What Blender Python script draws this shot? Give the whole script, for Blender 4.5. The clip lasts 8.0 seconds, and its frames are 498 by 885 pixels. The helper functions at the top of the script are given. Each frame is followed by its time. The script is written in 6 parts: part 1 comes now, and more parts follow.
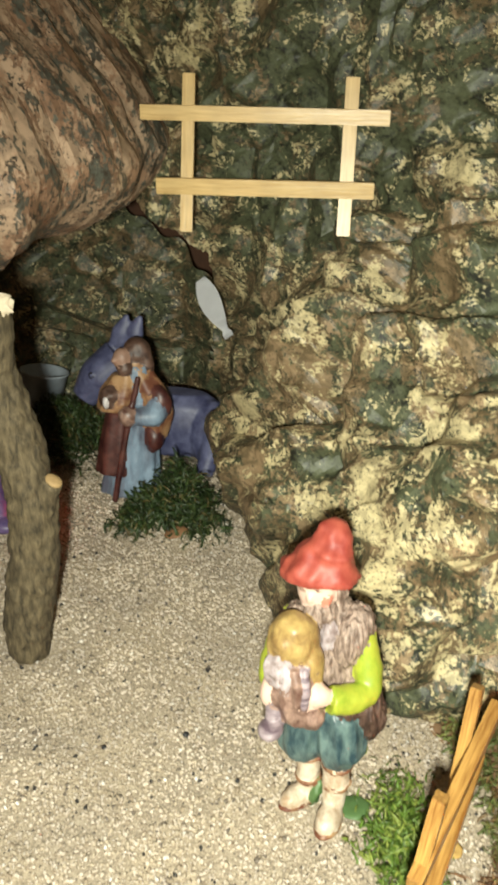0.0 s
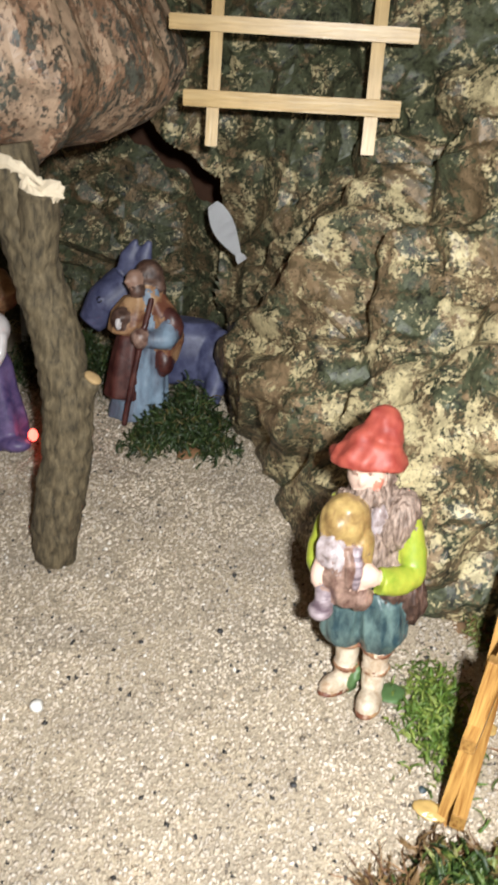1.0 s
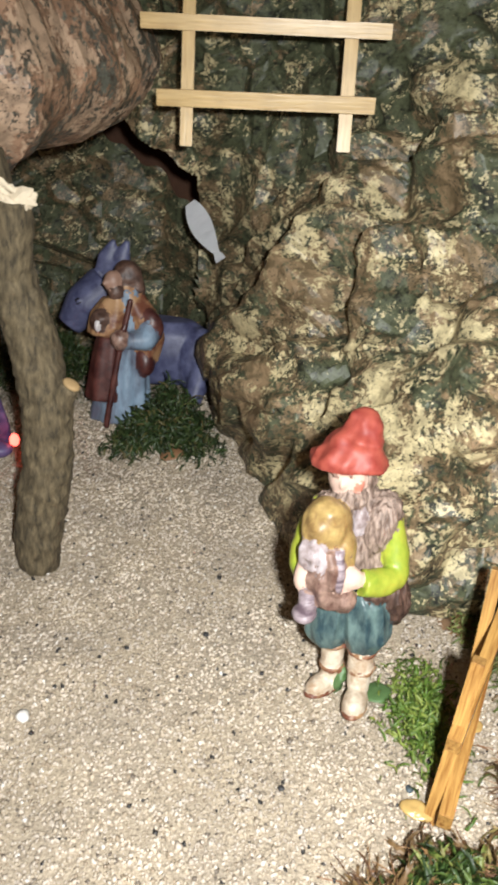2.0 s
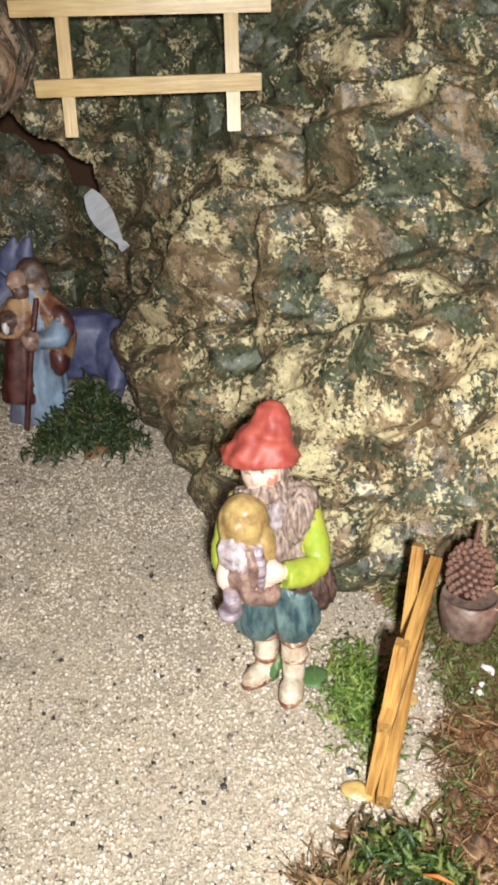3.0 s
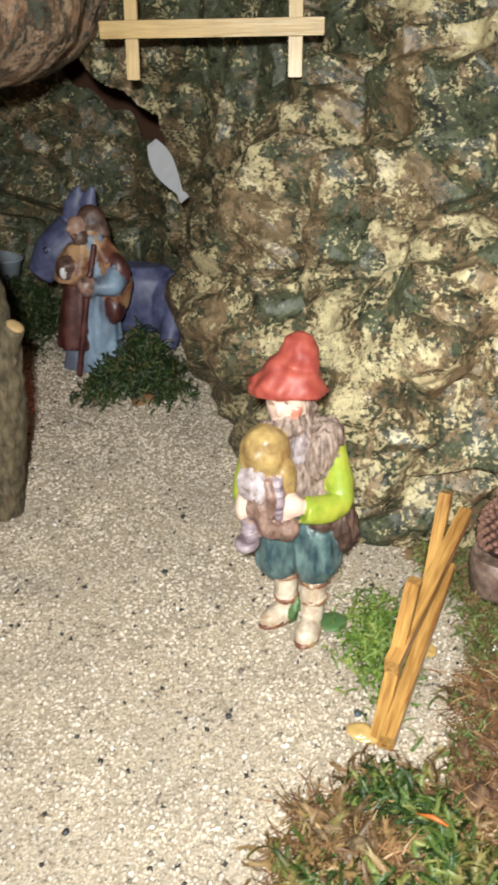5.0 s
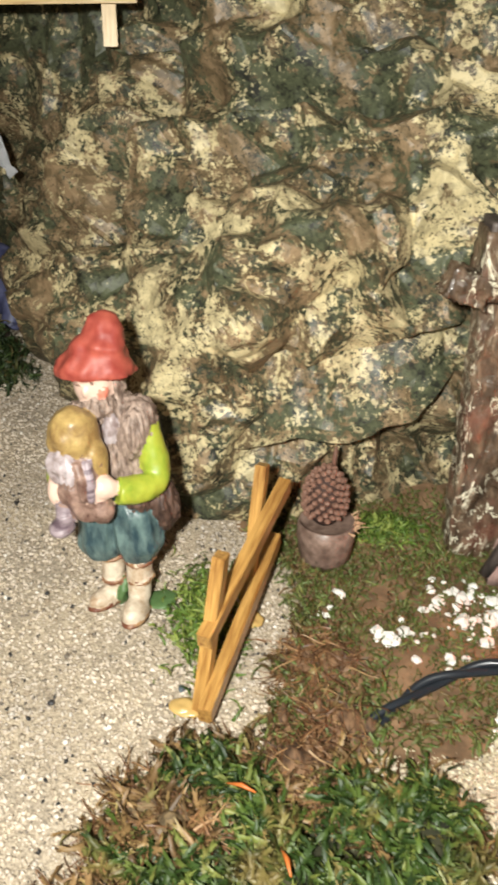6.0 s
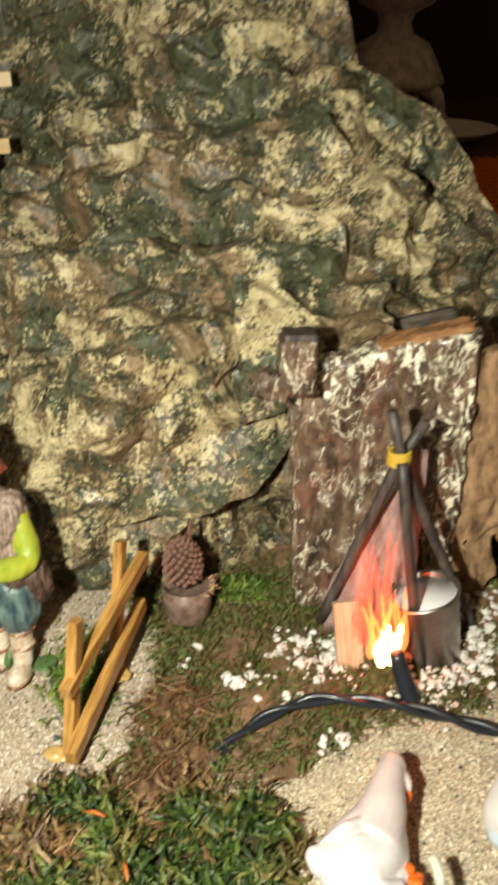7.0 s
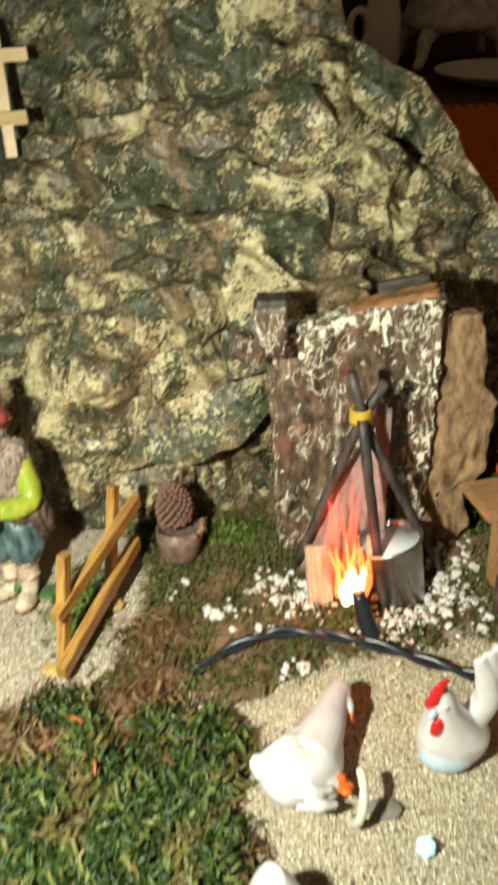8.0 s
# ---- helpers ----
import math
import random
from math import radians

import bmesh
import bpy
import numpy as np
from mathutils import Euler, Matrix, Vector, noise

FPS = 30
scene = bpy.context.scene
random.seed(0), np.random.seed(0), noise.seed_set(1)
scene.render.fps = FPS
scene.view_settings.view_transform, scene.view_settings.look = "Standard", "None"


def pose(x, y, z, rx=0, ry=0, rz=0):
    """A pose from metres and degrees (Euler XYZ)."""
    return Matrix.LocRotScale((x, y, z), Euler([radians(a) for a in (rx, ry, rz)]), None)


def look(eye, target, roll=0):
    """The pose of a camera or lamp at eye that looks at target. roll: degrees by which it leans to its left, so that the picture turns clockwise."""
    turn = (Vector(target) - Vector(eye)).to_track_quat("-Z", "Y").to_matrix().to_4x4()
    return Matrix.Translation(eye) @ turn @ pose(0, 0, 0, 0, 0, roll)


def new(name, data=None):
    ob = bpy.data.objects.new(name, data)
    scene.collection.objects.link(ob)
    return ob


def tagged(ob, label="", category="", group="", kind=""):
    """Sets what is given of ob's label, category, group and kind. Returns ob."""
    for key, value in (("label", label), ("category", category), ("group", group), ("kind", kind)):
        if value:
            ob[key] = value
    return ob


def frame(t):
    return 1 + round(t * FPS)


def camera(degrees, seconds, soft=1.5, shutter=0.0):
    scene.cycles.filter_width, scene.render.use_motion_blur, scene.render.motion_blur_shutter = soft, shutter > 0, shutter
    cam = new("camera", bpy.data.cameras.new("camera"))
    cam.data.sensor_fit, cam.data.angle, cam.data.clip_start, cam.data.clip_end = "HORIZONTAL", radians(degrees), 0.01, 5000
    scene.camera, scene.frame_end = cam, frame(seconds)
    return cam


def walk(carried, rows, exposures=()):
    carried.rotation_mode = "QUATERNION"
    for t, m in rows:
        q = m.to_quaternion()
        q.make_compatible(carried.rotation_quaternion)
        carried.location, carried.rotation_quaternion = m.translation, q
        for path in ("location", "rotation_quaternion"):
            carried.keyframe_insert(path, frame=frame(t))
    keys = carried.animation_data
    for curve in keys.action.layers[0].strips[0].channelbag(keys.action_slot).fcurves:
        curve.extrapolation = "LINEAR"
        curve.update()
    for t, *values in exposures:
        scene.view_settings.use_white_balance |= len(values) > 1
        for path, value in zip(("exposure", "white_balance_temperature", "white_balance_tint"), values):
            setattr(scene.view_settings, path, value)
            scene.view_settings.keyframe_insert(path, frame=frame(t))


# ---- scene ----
# ---------------------------------------------------------------- camera
cam = camera(33.7, 8.0, soft=3.2, shutter=0.34)
PATH = [
    (0, (0.018, 0.07, 0.233), (-0.155, 1.838, -0.686), 2.0),
    (0.5, (0.006, 0.058, 0.219), (-0.062, 1.825, -0.716), 3.1),
    (1, (-0.012, 0.05, 0.208), (-0.053, 1.806, -0.748), 4.8),
    (1.2, (-0.014, 0.048, 0.206), (-0.056, 1.794, -0.769), 5.0),
    (2.3, (-0.004, 0.058, 0.217), (0.03, 1.804, -0.759), 2.6),
    (2.5, (0.002, 0.061, 0.22), (0.073, 1.796, -0.771), 1.4),
    (3, (0.003, 0.061, 0.221), (0.114, 1.76, -0.829), 0.2),
    (3.5, (0.009, 0.058, 0.214), (0.103, 1.738, -0.868), 0.0),
    (4, (0.006, 0.045, 0.208), (-0.014, 1.763, -0.816), 1.4),
    (4.2, (0.007, 0.041, 0.206), (-0.108, 1.742, -0.839), 0.4),
    (5.3, (0.026, 0.058, 0.203), (0.0, 1.753, -0.858), 0.5),
    (5.5, (0.031, 0.06, 0.203), (0.065, 1.758, -0.854), 1.0),
    (6, (0.048, 0.054, 0.204), (0.201, 1.709, -0.908), 1.7),
    (6.5, (0.062, 0.036, 0.211), (0.24, 1.697, -0.888), 1.3),
    (7, (0.083, 0.009, 0.238), (0.344, 1.732, -0.744), -0.1),
    (7.5, (0.112, 0.004, 0.259), (0.329, 1.752, -0.688), -3.0),
    (8, (0.117, -0.018, 0.255), (0.199, 1.657, -0.835), -2.2),
]
walk(cam, [(t, look(eye, target, roll)) for t, eye, target, roll in PATH],
     exposures=[(0, 0.20, 7400, 1), (0.5, 0.10, 6950, 9), (1.0, 0.08, 6500, 11), (4.0, 0.08, 6500, 11), (5.5, -0.07, 6700, 7),
                (6.0, -0.08, 7000, 9), (6.5, -0.15, 7500, 8), (7.0, -0.18, 7650, 5), (7.5, 0.10, 7600, 1), (8.0, -0.13, 7400, -3)])

# ---------------------------------------------------------------- light
world = bpy.data.worlds.new("room_dark")
scene.world = world
world.use_nodes = True
world.node_tree.nodes["Background"].inputs[0].default_value = (1.0, 0.69, 0.44, 1)
world.node_tree.nodes["Background"].inputs[1].default_value = 0.09


def lamp(name, kind, power, colour, m, size):
    data = bpy.data.lights.new(name, kind)
    data.energy, data.color = power, colour
    data.shadow_soft_size = size
    ob = new(name, data)
    ob.matrix_world = m
    return ob


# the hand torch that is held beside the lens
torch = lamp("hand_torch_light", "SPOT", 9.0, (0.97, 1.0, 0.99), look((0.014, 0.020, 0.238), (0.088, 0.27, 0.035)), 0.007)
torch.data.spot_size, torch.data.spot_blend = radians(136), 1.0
# the bulb in the camp fire and the small red bulb in the cave
lamp("fire_light", "POINT", 0.04, (1.0, 0.12, 0.04), pose(0.167, 0.2285, 0.030), 0.006)
lamp("red_bulb_light", "POINT", 0.0015, (1.0, 0.05, 0.03), pose(-0.124, 0.405, 0.012), 0.003)

# ---------------------------------------------------------------- small tools


def mesh_object(name, verts, faces, mats, parent=None, smooth=True, indices=None):
    me = bpy.data.meshes.new(name)
    me.from_pydata([tuple(map(float, v)) for v in verts], [], [tuple(map(int, f)) for f in faces])
    for m in mats if isinstance(mats, (list, tuple)) else [mats]:
        me.materials.append(m)
    if indices is not None:
        me.polygons.foreach_set("material_index", np.asarray(indices, dtype=np.int32))
    me.polygons.foreach_set("use_smooth", np.full(len(me.polygons), smooth))
    me.update()
    ob = new(name, me)
    if parent is not None:
        ob.parent = parent
    return ob


def part(name, bm, material, parent, label="", smooth=False):
    me = bpy.data.meshes.new(name)
    bm.normal_update()
    bm.to_mesh(me)
    bm.free()
    me.materials.append(material)
    me.polygons.foreach_set("use_smooth", np.full(len(me.polygons), smooth))
    ob = new(name, me)
    ob.parent = parent
    if label:
        tagged(ob, label)
    return ob


def empty(name, m, label, category, group=""):
    ob = new(name)
    ob.empty_display_size = 0.01
    ob.matrix_world = m
    return tagged(ob, label, category, group)


def rand(seed):
    return np.random.default_rng(seed)


def hash3(c, seed):
    """Three numbers from 0 to 1 for each whole-number cell."""
    c = c.astype(np.int64)
    h = (c[..., 0] * 73856093) ^ (c[..., 1] * 19349663) ^ (c[..., 2] * 83492791) ^ (seed * 2654435761)
    out = []
    for k in range(3):
        h = (h ^ (h >> 13)) * 1274126177 + 374761393 * (k + 1)
        h &= 0x7FFFFFFF
        out.append((h % 100003) / 100003.0)
    return np.stack(out, -1)


def crumple(p, cell, sharp, seed, valley=0.45):
    """Folded-paper relief: flat facets that meet in sharp ridges and valleys."""
    q = p / cell
    base = np.floor(q)
    tops = []
    for s in (seed, seed + 100):
        best = np.full(q.shape[:-1], -9.0)
        for i in (-1, 0, 1):
            for j in (-1, 0, 1):
                for k in (-1, 0, 1):
                    c = base + np.array([i, j, k])
                    d = q - c - hash3(c, s)
                    b = hash3(c, s + 13)[..., 0]
                    best = np.maximum(best, 0.35 * b - (d * d).sum(-1))
        tops.append(best)
    return cell * sharp * (valley * tops[0] - tops[1])


def lattice(q, cell, seed):
    """Random heights from -1 to 1 on a lattice of triangles, joined by flat faces."""
    u = (q[..., 0] - q[..., 1] * 0.577) / cell
    v = q[..., 1] * 1.155 / cell
    i, j = np.floor(u), np.floor(v)
    a, b = u - i, v - j

    def at(di, dj):
        return 2 * hash3(np.stack([i + di, j + dj, 0 * i], -1), seed)[..., 1] - 1
    low = at(0, 0) * (1 - a - b) + at(1, 0) * a + at(0, 1) * b
    top = at(1, 1) * (a + b - 1) + at(1, 0) * (1 - b) + at(0, 1) * (1 - a)
    return np.where(a + b < 1, low, top)


def facets(q, cell, height, seed, turn=0.0, pull=1.0):
    """Crumpled paper: flat uneven triangles meeting in straight sharp creases."""
    c, s = math.cos(turn), math.sin(turn)
    q = np.stack([(q[..., 0] * c - q[..., 1] * s) * pull, (q[..., 0] * s + q[..., 1] * c) / pull], -1)
    w = q + 0.42 * cell * np.stack([lattice(q, cell * 1.9, seed + 5), lattice(q, cell * 1.9, seed + 6)], -1)
    h = lattice(w, cell, seed)
    return height * (0.45 * h + 1.15 * (0.27 - np.abs(h)))


def smooth_noise(p, cell, seed):
    q = p / cell
    b = np.floor(q)
    f = q - b
    f = f * f * (3 - 2 * f)
    total = 0
    for i in (0, 1):
        for j in (0, 1):
            for k in (0, 1):
                w = (f[..., 0] if i else 1 - f[..., 0]) * (f[..., 1] if j else 1 - f[..., 1]) * (f[..., 2] if k else 1 - f[..., 2])
                total = total + w * hash3(b + np.array([i, j, k]), seed)[..., 0]
    return total * 2 - 1


def step(a, b, x):
    t = np.clip((x - a) / (b - a), 0, 1)
    return t * t * (3 - 2 * t)


def grid_faces(nu, nv, wrap=False):
    i, j = np.meshgrid(np.arange(nu if wrap else nu - 1), np.arange(nv - 1), indexing="ij")
    a = i * nv + j
    b = ((i + 1) % nu) * nv + j
    return np.stack([a, b, b + 1, a + 1], -1).reshape(-1, 4)


def grid_normals(p):
    du = np.gradient(p, axis=0)
    dv = np.gradient(p, axis=1)
    n = np.cross(du, dv)
    return n / np.maximum(np.linalg.norm(n, axis=-1, keepdims=True), 1e-9)


# ---------------------------------------------------------------- materials


class Nodes:
    """A short way to write node materials."""

    def __init__(self, name):
        self.mat = bpy.data.materials.new(name)
        self.mat.use_nodes = True
        self.tree = self.mat.node_tree
        self.bsdf = self.tree.nodes["Principled BSDF"]
        self.coords = self.tree.nodes.new("ShaderNodeTexCoord").outputs["Object"]

    def link(self, a, b):
        self.tree.links.new(a, b)

    def node(self, kind, **props):
        n = self.tree.nodes.new(kind)
        for k, v in props.items():
            n.inputs[k].default_value = v
        return n

    def noise(self, scale, detail=4.0, rough=0.55, distort=0.0, coords=None):
        n = self.node("ShaderNodeTexNoise", Scale=scale, Detail=detail, Roughness=rough, Distortion=distort)
        self.link(coords or self.coords, n.inputs["Vector"])
        return n.outputs["Fac"]

    def stretched(self, scale, turn=(0, 0, 0)):
        n = self.tree.nodes.new("ShaderNodeMapping")
        n.inputs["Scale"].default_value = scale
        n.inputs["Rotation"].default_value = turn
        self.link(self.coords, n.inputs["Vector"])
        return n.outputs["Vector"]

    def ramp(self, fac, stops, constant=False):
        n = self.tree.nodes.new("ShaderNodeValToRGB")
        if constant:
            n.color_ramp.interpolation = "CONSTANT"
        els = n.color_ramp.elements
        while len(els) < len(stops):
            els.new(0.5)
        for e, (at, c) in zip(els, stops):
            e.position = at
            e.color = (c, c, c, 1) if isinstance(c, (int, float)) else (*c, 1)
        self.link(fac, n.inputs["Fac"])
        return n.outputs["Color"]

    def mix(self, fac, a, b, blend="MIX"):
        n = self.tree.nodes.new("ShaderNodeMix")
        n.data_type, n.blend_type = "RGBA", blend
        for sock, v in ((n.inputs[0], fac), (n.inputs[6], a), (n.inputs[7], b)):
            if isinstance(v, bpy.types.NodeSocket):
                self.link(v, sock)
            elif isinstance(v, (int, float)):
                sock.default_value = v
            else:
                sock.default_value = (*v, 1)
        return n.outputs[2]

    def calc(self, op, a, b):
        n = self.tree.nodes.new("ShaderNodeMath")
        n.operation = op
        for sock, v in zip(n.inputs, (a, b)):
            if isinstance(v, bpy.types.NodeSocket):
                self.link(v, sock)
            else:
                sock.default_value = v
        return n.outputs[0]

    def island(self):
        return self.tree.nodes.new("ShaderNodeNewGeometry").outputs["Random Per Island"]

    def bump(self, height, strength, distance):
        n = self.node("ShaderNodeBump", Strength=strength, Distance=distance)
        self.link(height, n.inputs["Height"])
        self.link(n.outputs["Normal"], self.bsdf.inputs["Normal"])

    def done(self, colour=None, rough=0.6, metal=0.0, spec=0.5, coat=0.0):
        b = self.bsdf.inputs
        for sock, v in ((b["Base Color"], colour), (b["Roughness"], rough)):
            if isinstance(v, bpy.types.NodeSocket):
                self.link(v, sock)
            elif isinstance(v, (int, float)):
                sock.default_value = v
            elif v is not None:
                sock.default_value = (*v, 1)
        b["Metallic"].default_value, b["Specular IOR Level"].default_value = metal, spec
        b["Coat Weight"].default_value, b["Coat Roughness"].default_value = coat, 0.15
        return self.mat


def rock_paper(name, dark, green, brown, tan, cream, shift, pull=(1, 1, 1), cream_level=0.0):
    """Printed rock paper: ragged camouflage patches with dark specks on a half-gloss sheet.
    The sheet's own "print" colours (cream, green, brown) say where the large patches lie."""
    n = Nodes(name)
    print_at = n.tree.nodes.new("ShaderNodeAttribute")
    print_at.attribute_name = "print"
    split = n.tree.nodes.new("ShaderNodeSeparateColor")
    n.link(print_at.outputs["Color"], split.inputs["Color"])
    in_cream, in_green, in_brown = split.outputs

    def cloud(scale, turn, detail=3):
        return n.noise(scale, detail, 0.55, 0.7, n.stretched(pull, (turn, 0.6 * turn, shift + turn)))
    rag = n.noise(440, 5, 0.70, 0.3, n.stretched(pull, (0.2, 0.5, shift)))
    rag_b = n.noise(540, 5, 0.72, 0.3, n.stretched(pull, (0.9, 0.1, shift)))

    def layer(big, ragged, a, plus, minus, low):
        score = n.calc("ADD", n.calc("MULTIPLY", big, 0.9), n.calc("MULTIPLY", ragged, a))
        score = n.calc("ADD", score, n.calc("MULTIPLY", plus, 0.165))
        score = n.calc("SUBTRACT", score, n.calc("MULTIPLY", minus, 0.085))
        return n.ramp(n.calc("SUBTRACT", score, low), [(0.0, 0.0), (0.018, 1.0)])
    base = n.ramp(n.mix(0.55, cloud(120, 0.4), rag), [(0.40, dark), (0.47, green), (0.49, dark), (0.51, brown), (0.57, brown), (0.60, dark)])
    tan_mask = layer(cloud(75, 1.3), rag_b, 0.70, in_brown, in_green, 0.800)
    base = n.mix(tan_mask, base, n.ramp(cloud(150, 2.1), [(0.42, brown), (0.58, tan)]))
    green_mask = layer(cloud(66, 2.4), rag, 0.75, in_green, n.calc("ADD", in_cream, in_brown), 0.885)
    base = n.mix(green_mask, base, n.ramp(n.mix(0.5, cloud(170, 0.7), rag_b), [(0.40, dark), (0.47, green), (0.60, tuple(1.5 * c for c in green))]))
    cream_mask = layer(cloud(82, 3.3), rag_b, 1.0, in_cream, n.calc("ADD", in_green, in_brown), 1.012 - cream_level)
    base = n.mix(cream_mask, base, n.ramp(cloud(240, 1.1), [(0.40, tuple(0.66 * c for c in cream)), (0.56, cream)]))
    # ink specks, thick in some places and missing in others
    speck = n.ramp(n.noise(900, 3, 0.7), [(0.385, 1.0), (0.415, 0.0)])
    where = n.ramp(n.noise(60, 2, 0.5), [(0.44, 0.0), (0.56, 1.0)])
    base = n.mix(n.mix(1.0, speck, where, "MULTIPLY"), base, dark)
    n.bump(n.noise(300, 4, 0.6), 0.07, 0.0008)
    return n.done(base, n.ramp(n.noise(120, 3), [(0.3, 0.44), (0.7, 0.60)]), spec=0.42)


ROCK = rock_paper("grey_green_rock_paper", (0.014, 0.015, 0.010), (0.062, 0.069, 0.038), (0.130, 0.092, 0.049), (0.26, 0.180, 0.102), (0.55, 0.462, 0.265), 0.0)
BOULDER = rock_paper("brown_rock_paper", (0.050, 0.038, 0.028), (0.095, 0.098, 0.078), (0.23, 0.135, 0.085), (0.36, 0.22, 0.14), (0.47, 0.33, 0.225), 0.8, (0.7, 0.7, 0.5), 0.03)


def sand_sheet_material():
    n = Nodes("fine_sand")
    a = n.noise(900, 4, 0.7)
    b = n.noise(30, 3, 0.5)
    c = n.ramp(a, [(0.30, (0.17, 0.145, 0.115)), (0.5, (0.45, 0.385, 0.30)), (0.70, (0.66, 0.58, 0.47))])
    c = n.mix(0.45, c, n.ramp(b, [(0.35, (0.50, 0.44, 0.37)), (0.65, (0.9, 0.80, 0.64))]), "MULTIPLY")
    n.bump(n.mix(0.5, n.noise(1100, 3, 0.6), n.noise(300, 3, 0.6)), 0.9, 0.0012)
    return n.done(c, 0.85)


def fine_grain_material():
    n = Nodes("yellow_sand_grains")
    r = n.island()
    c = n.ramp(r, [(0.0, (0.035, 0.032, 0.026)), (0.022, (0.20, 0.165, 0.105)), (0.09, (0.40, 0.335, 0.215)), (0.26, (0.56, 0.49, 0.345)),
                   (0.60, (0.66, 0.59, 0.44)), (0.86, (0.74, 0.68, 0.54)), (0.965, (0.86, 0.83, 0.74))], True)
    c = n.mix(0.5, c, n.ramp(n.noise(60, 5, 0.65), [(0.36, (0.58, 0.56, 0.50)), (0.56, (1.0, 0.99, 0.95))]), "MULTIPLY")
    return n.done(c, n.ramp(r, [(0.0, 0.35), (0.8, 0.6), (0.95, 0.2)]))


def grain_material():
    n = Nodes("sand_grains")
    r = n.island()
    c = n.ramp(r, [(0.0, (0.025, 0.024, 0.024)), (0.016, (0.17, 0.14, 0.11)), (0.055, (0.36, 0.29, 0.21)), (0.16, (0.52, 0.44, 0.335)),
                   (0.44, (0.59, 0.51, 0.42)), (0.72, (0.67, 0.59, 0.50)), (0.98, (0.84, 0.80, 0.74))], True)
    c = n.mix(0.6, c, n.ramp(n.noise(26, 5, 0.65), [(0.38, (0.50, 0.48, 0.47)), (0.58, (1.0, 0.97, 0.93))]), "MULTIPLY")
    return n.done(c, n.ramp(r, [(0.0, 0.35), (0.8, 0.6), (0.95, 0.2)]))


def leaf_material(name, stops, dry=0.0):
    n = Nodes(name)
    c = n.ramp(n.island(), stops)
    if dry:
        c = n.mix(n.ramp(n.noise(34, 3, 0.6), [(0.55, 0.0), (0.64, dry)]), c, (0.21, 0.145, 0.05))
    c = n.mix(0.5, c, n.ramp(n.noise(90, 3, 0.6), [(0.35, 0.35), (0.65, 1.0)]), "MULTIPLY")
    n.bsdf.inputs["Subsurface Weight"].default_value = 0.0
    return n.done(c, 0.5, spec=0.4)


def wood_material(name, pale, dark, gloss, along=(1, 1, 0.06), scale=900):
    n = Nodes(name)
    v = n.stretched(along)
    g = n.noise(scale, 4, 0.6, 0.4, v)
    c = n.ramp(g, [(0.3, dark), (0.62, pale)])
    c = n.mix(0.45, c, n.ramp(n.noise(60, 3, 0.5), [(0.35, 0.62), (0.65, 1.0)]), "MULTIPLY")
    n.bump(g, 0.3, 0.0004)
    return n.done(c, gloss, spec=0.5)


def plain(name, colour, rough=0.5, vary=0.35, scale=220, metal=0.0, spec=0.5, coat=0.0, bump=0.15):
    n = Nodes(name)
    c = n.mix(vary, colour, n.ramp(n.noise(scale, 5, 0.6), [(0.32, 0.35), (0.66, 1.0)]), "MULTIPLY")
    if bump:
        n.bump(n.noise(scale * 2.2, 4, 0.6), bump, 0.0005)
    return n.done(c, rough, metal, spec, coat)


def two_tone(name, a, b, scale, lo, hi, rough=0.5, bump=0.2, along=(1, 1, 1), coat=0.0):
    n = Nodes(name)
    v = n.stretched(along)
    g = n.noise(scale, 5, 0.6, 0.3, v)
    c = n.ramp(g, [(lo, a), (hi, b)])
    c = n.mix(0.3, c, n.ramp(n.noise(scale * 3, 3, 0.6), [(0.3, 0.5), (0.7, 1.0)]), "MULTIPLY")
    n.bump(g, bump, 0.0006)
    return n.done(c, rough, coat=coat)


def glow(name, colour, strength, alpha=1.0):
    n = Nodes(name)
    n.bsdf.inputs["Alpha"].default_value = alpha
    n.bsdf.inputs["Emission Color"].default_value = (*colour, 1)
    n.bsdf.inputs["Emission Strength"].default_value = strength
    return n.done(colour, 0.6)


SAND, GRAIN, GRAIN_FINE = sand_sheet_material(), grain_material(), fine_grain_material()
MOSS = leaf_material("green_moss", [(0.0, (0.014, 0.032, 0.006)), (0.45, (0.036, 0.070, 0.013)), (0.78, (0.080, 0.122, 0.022)), (0.94, (0.20, 0.22, 0.055)), (1.0, (0.22, 0.145, 0.055))], 0.75)
MOSS_BRIGHT = leaf_material("bright_moss", [(0.0, (0.055, 0.10, 0.015)), (0.5, (0.11, 0.19, 0.028)), (1.0, (0.27, 0.32, 0.07))])
MOSS_OLIVE = leaf_material("olive_moss", [(0.0, (0.13, 0.075, 0.030)), (0.22, (0.18, 0.115, 0.045)), (0.36, (0.10, 0.118, 0.032)), (0.8, (0.105, 0.150, 0.036)), (1.0, (0.21, 0.22, 0.066))])
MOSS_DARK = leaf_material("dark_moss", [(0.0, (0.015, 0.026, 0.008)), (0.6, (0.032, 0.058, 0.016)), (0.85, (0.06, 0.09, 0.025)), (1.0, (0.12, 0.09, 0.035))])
MOSS_BROWN = leaf_material("dry_moss", [(0.0, (0.09, 0.052, 0.023)), (0.5, (0.21, 0.125, 0.052)), (0.85, (0.32, 0.205, 0.085)), (1.0, (0.17, 0.17, 0.05))])
MOSS_RED = leaf_material("red_brown_roots", [(0.0, (0.075, 0.033, 0.014)), (0.5, (0.17, 0.080, 0.034)), (0.85, (0.29, 0.150, 0.068)), (1.0, (0.36, 0.23, 0.11))])
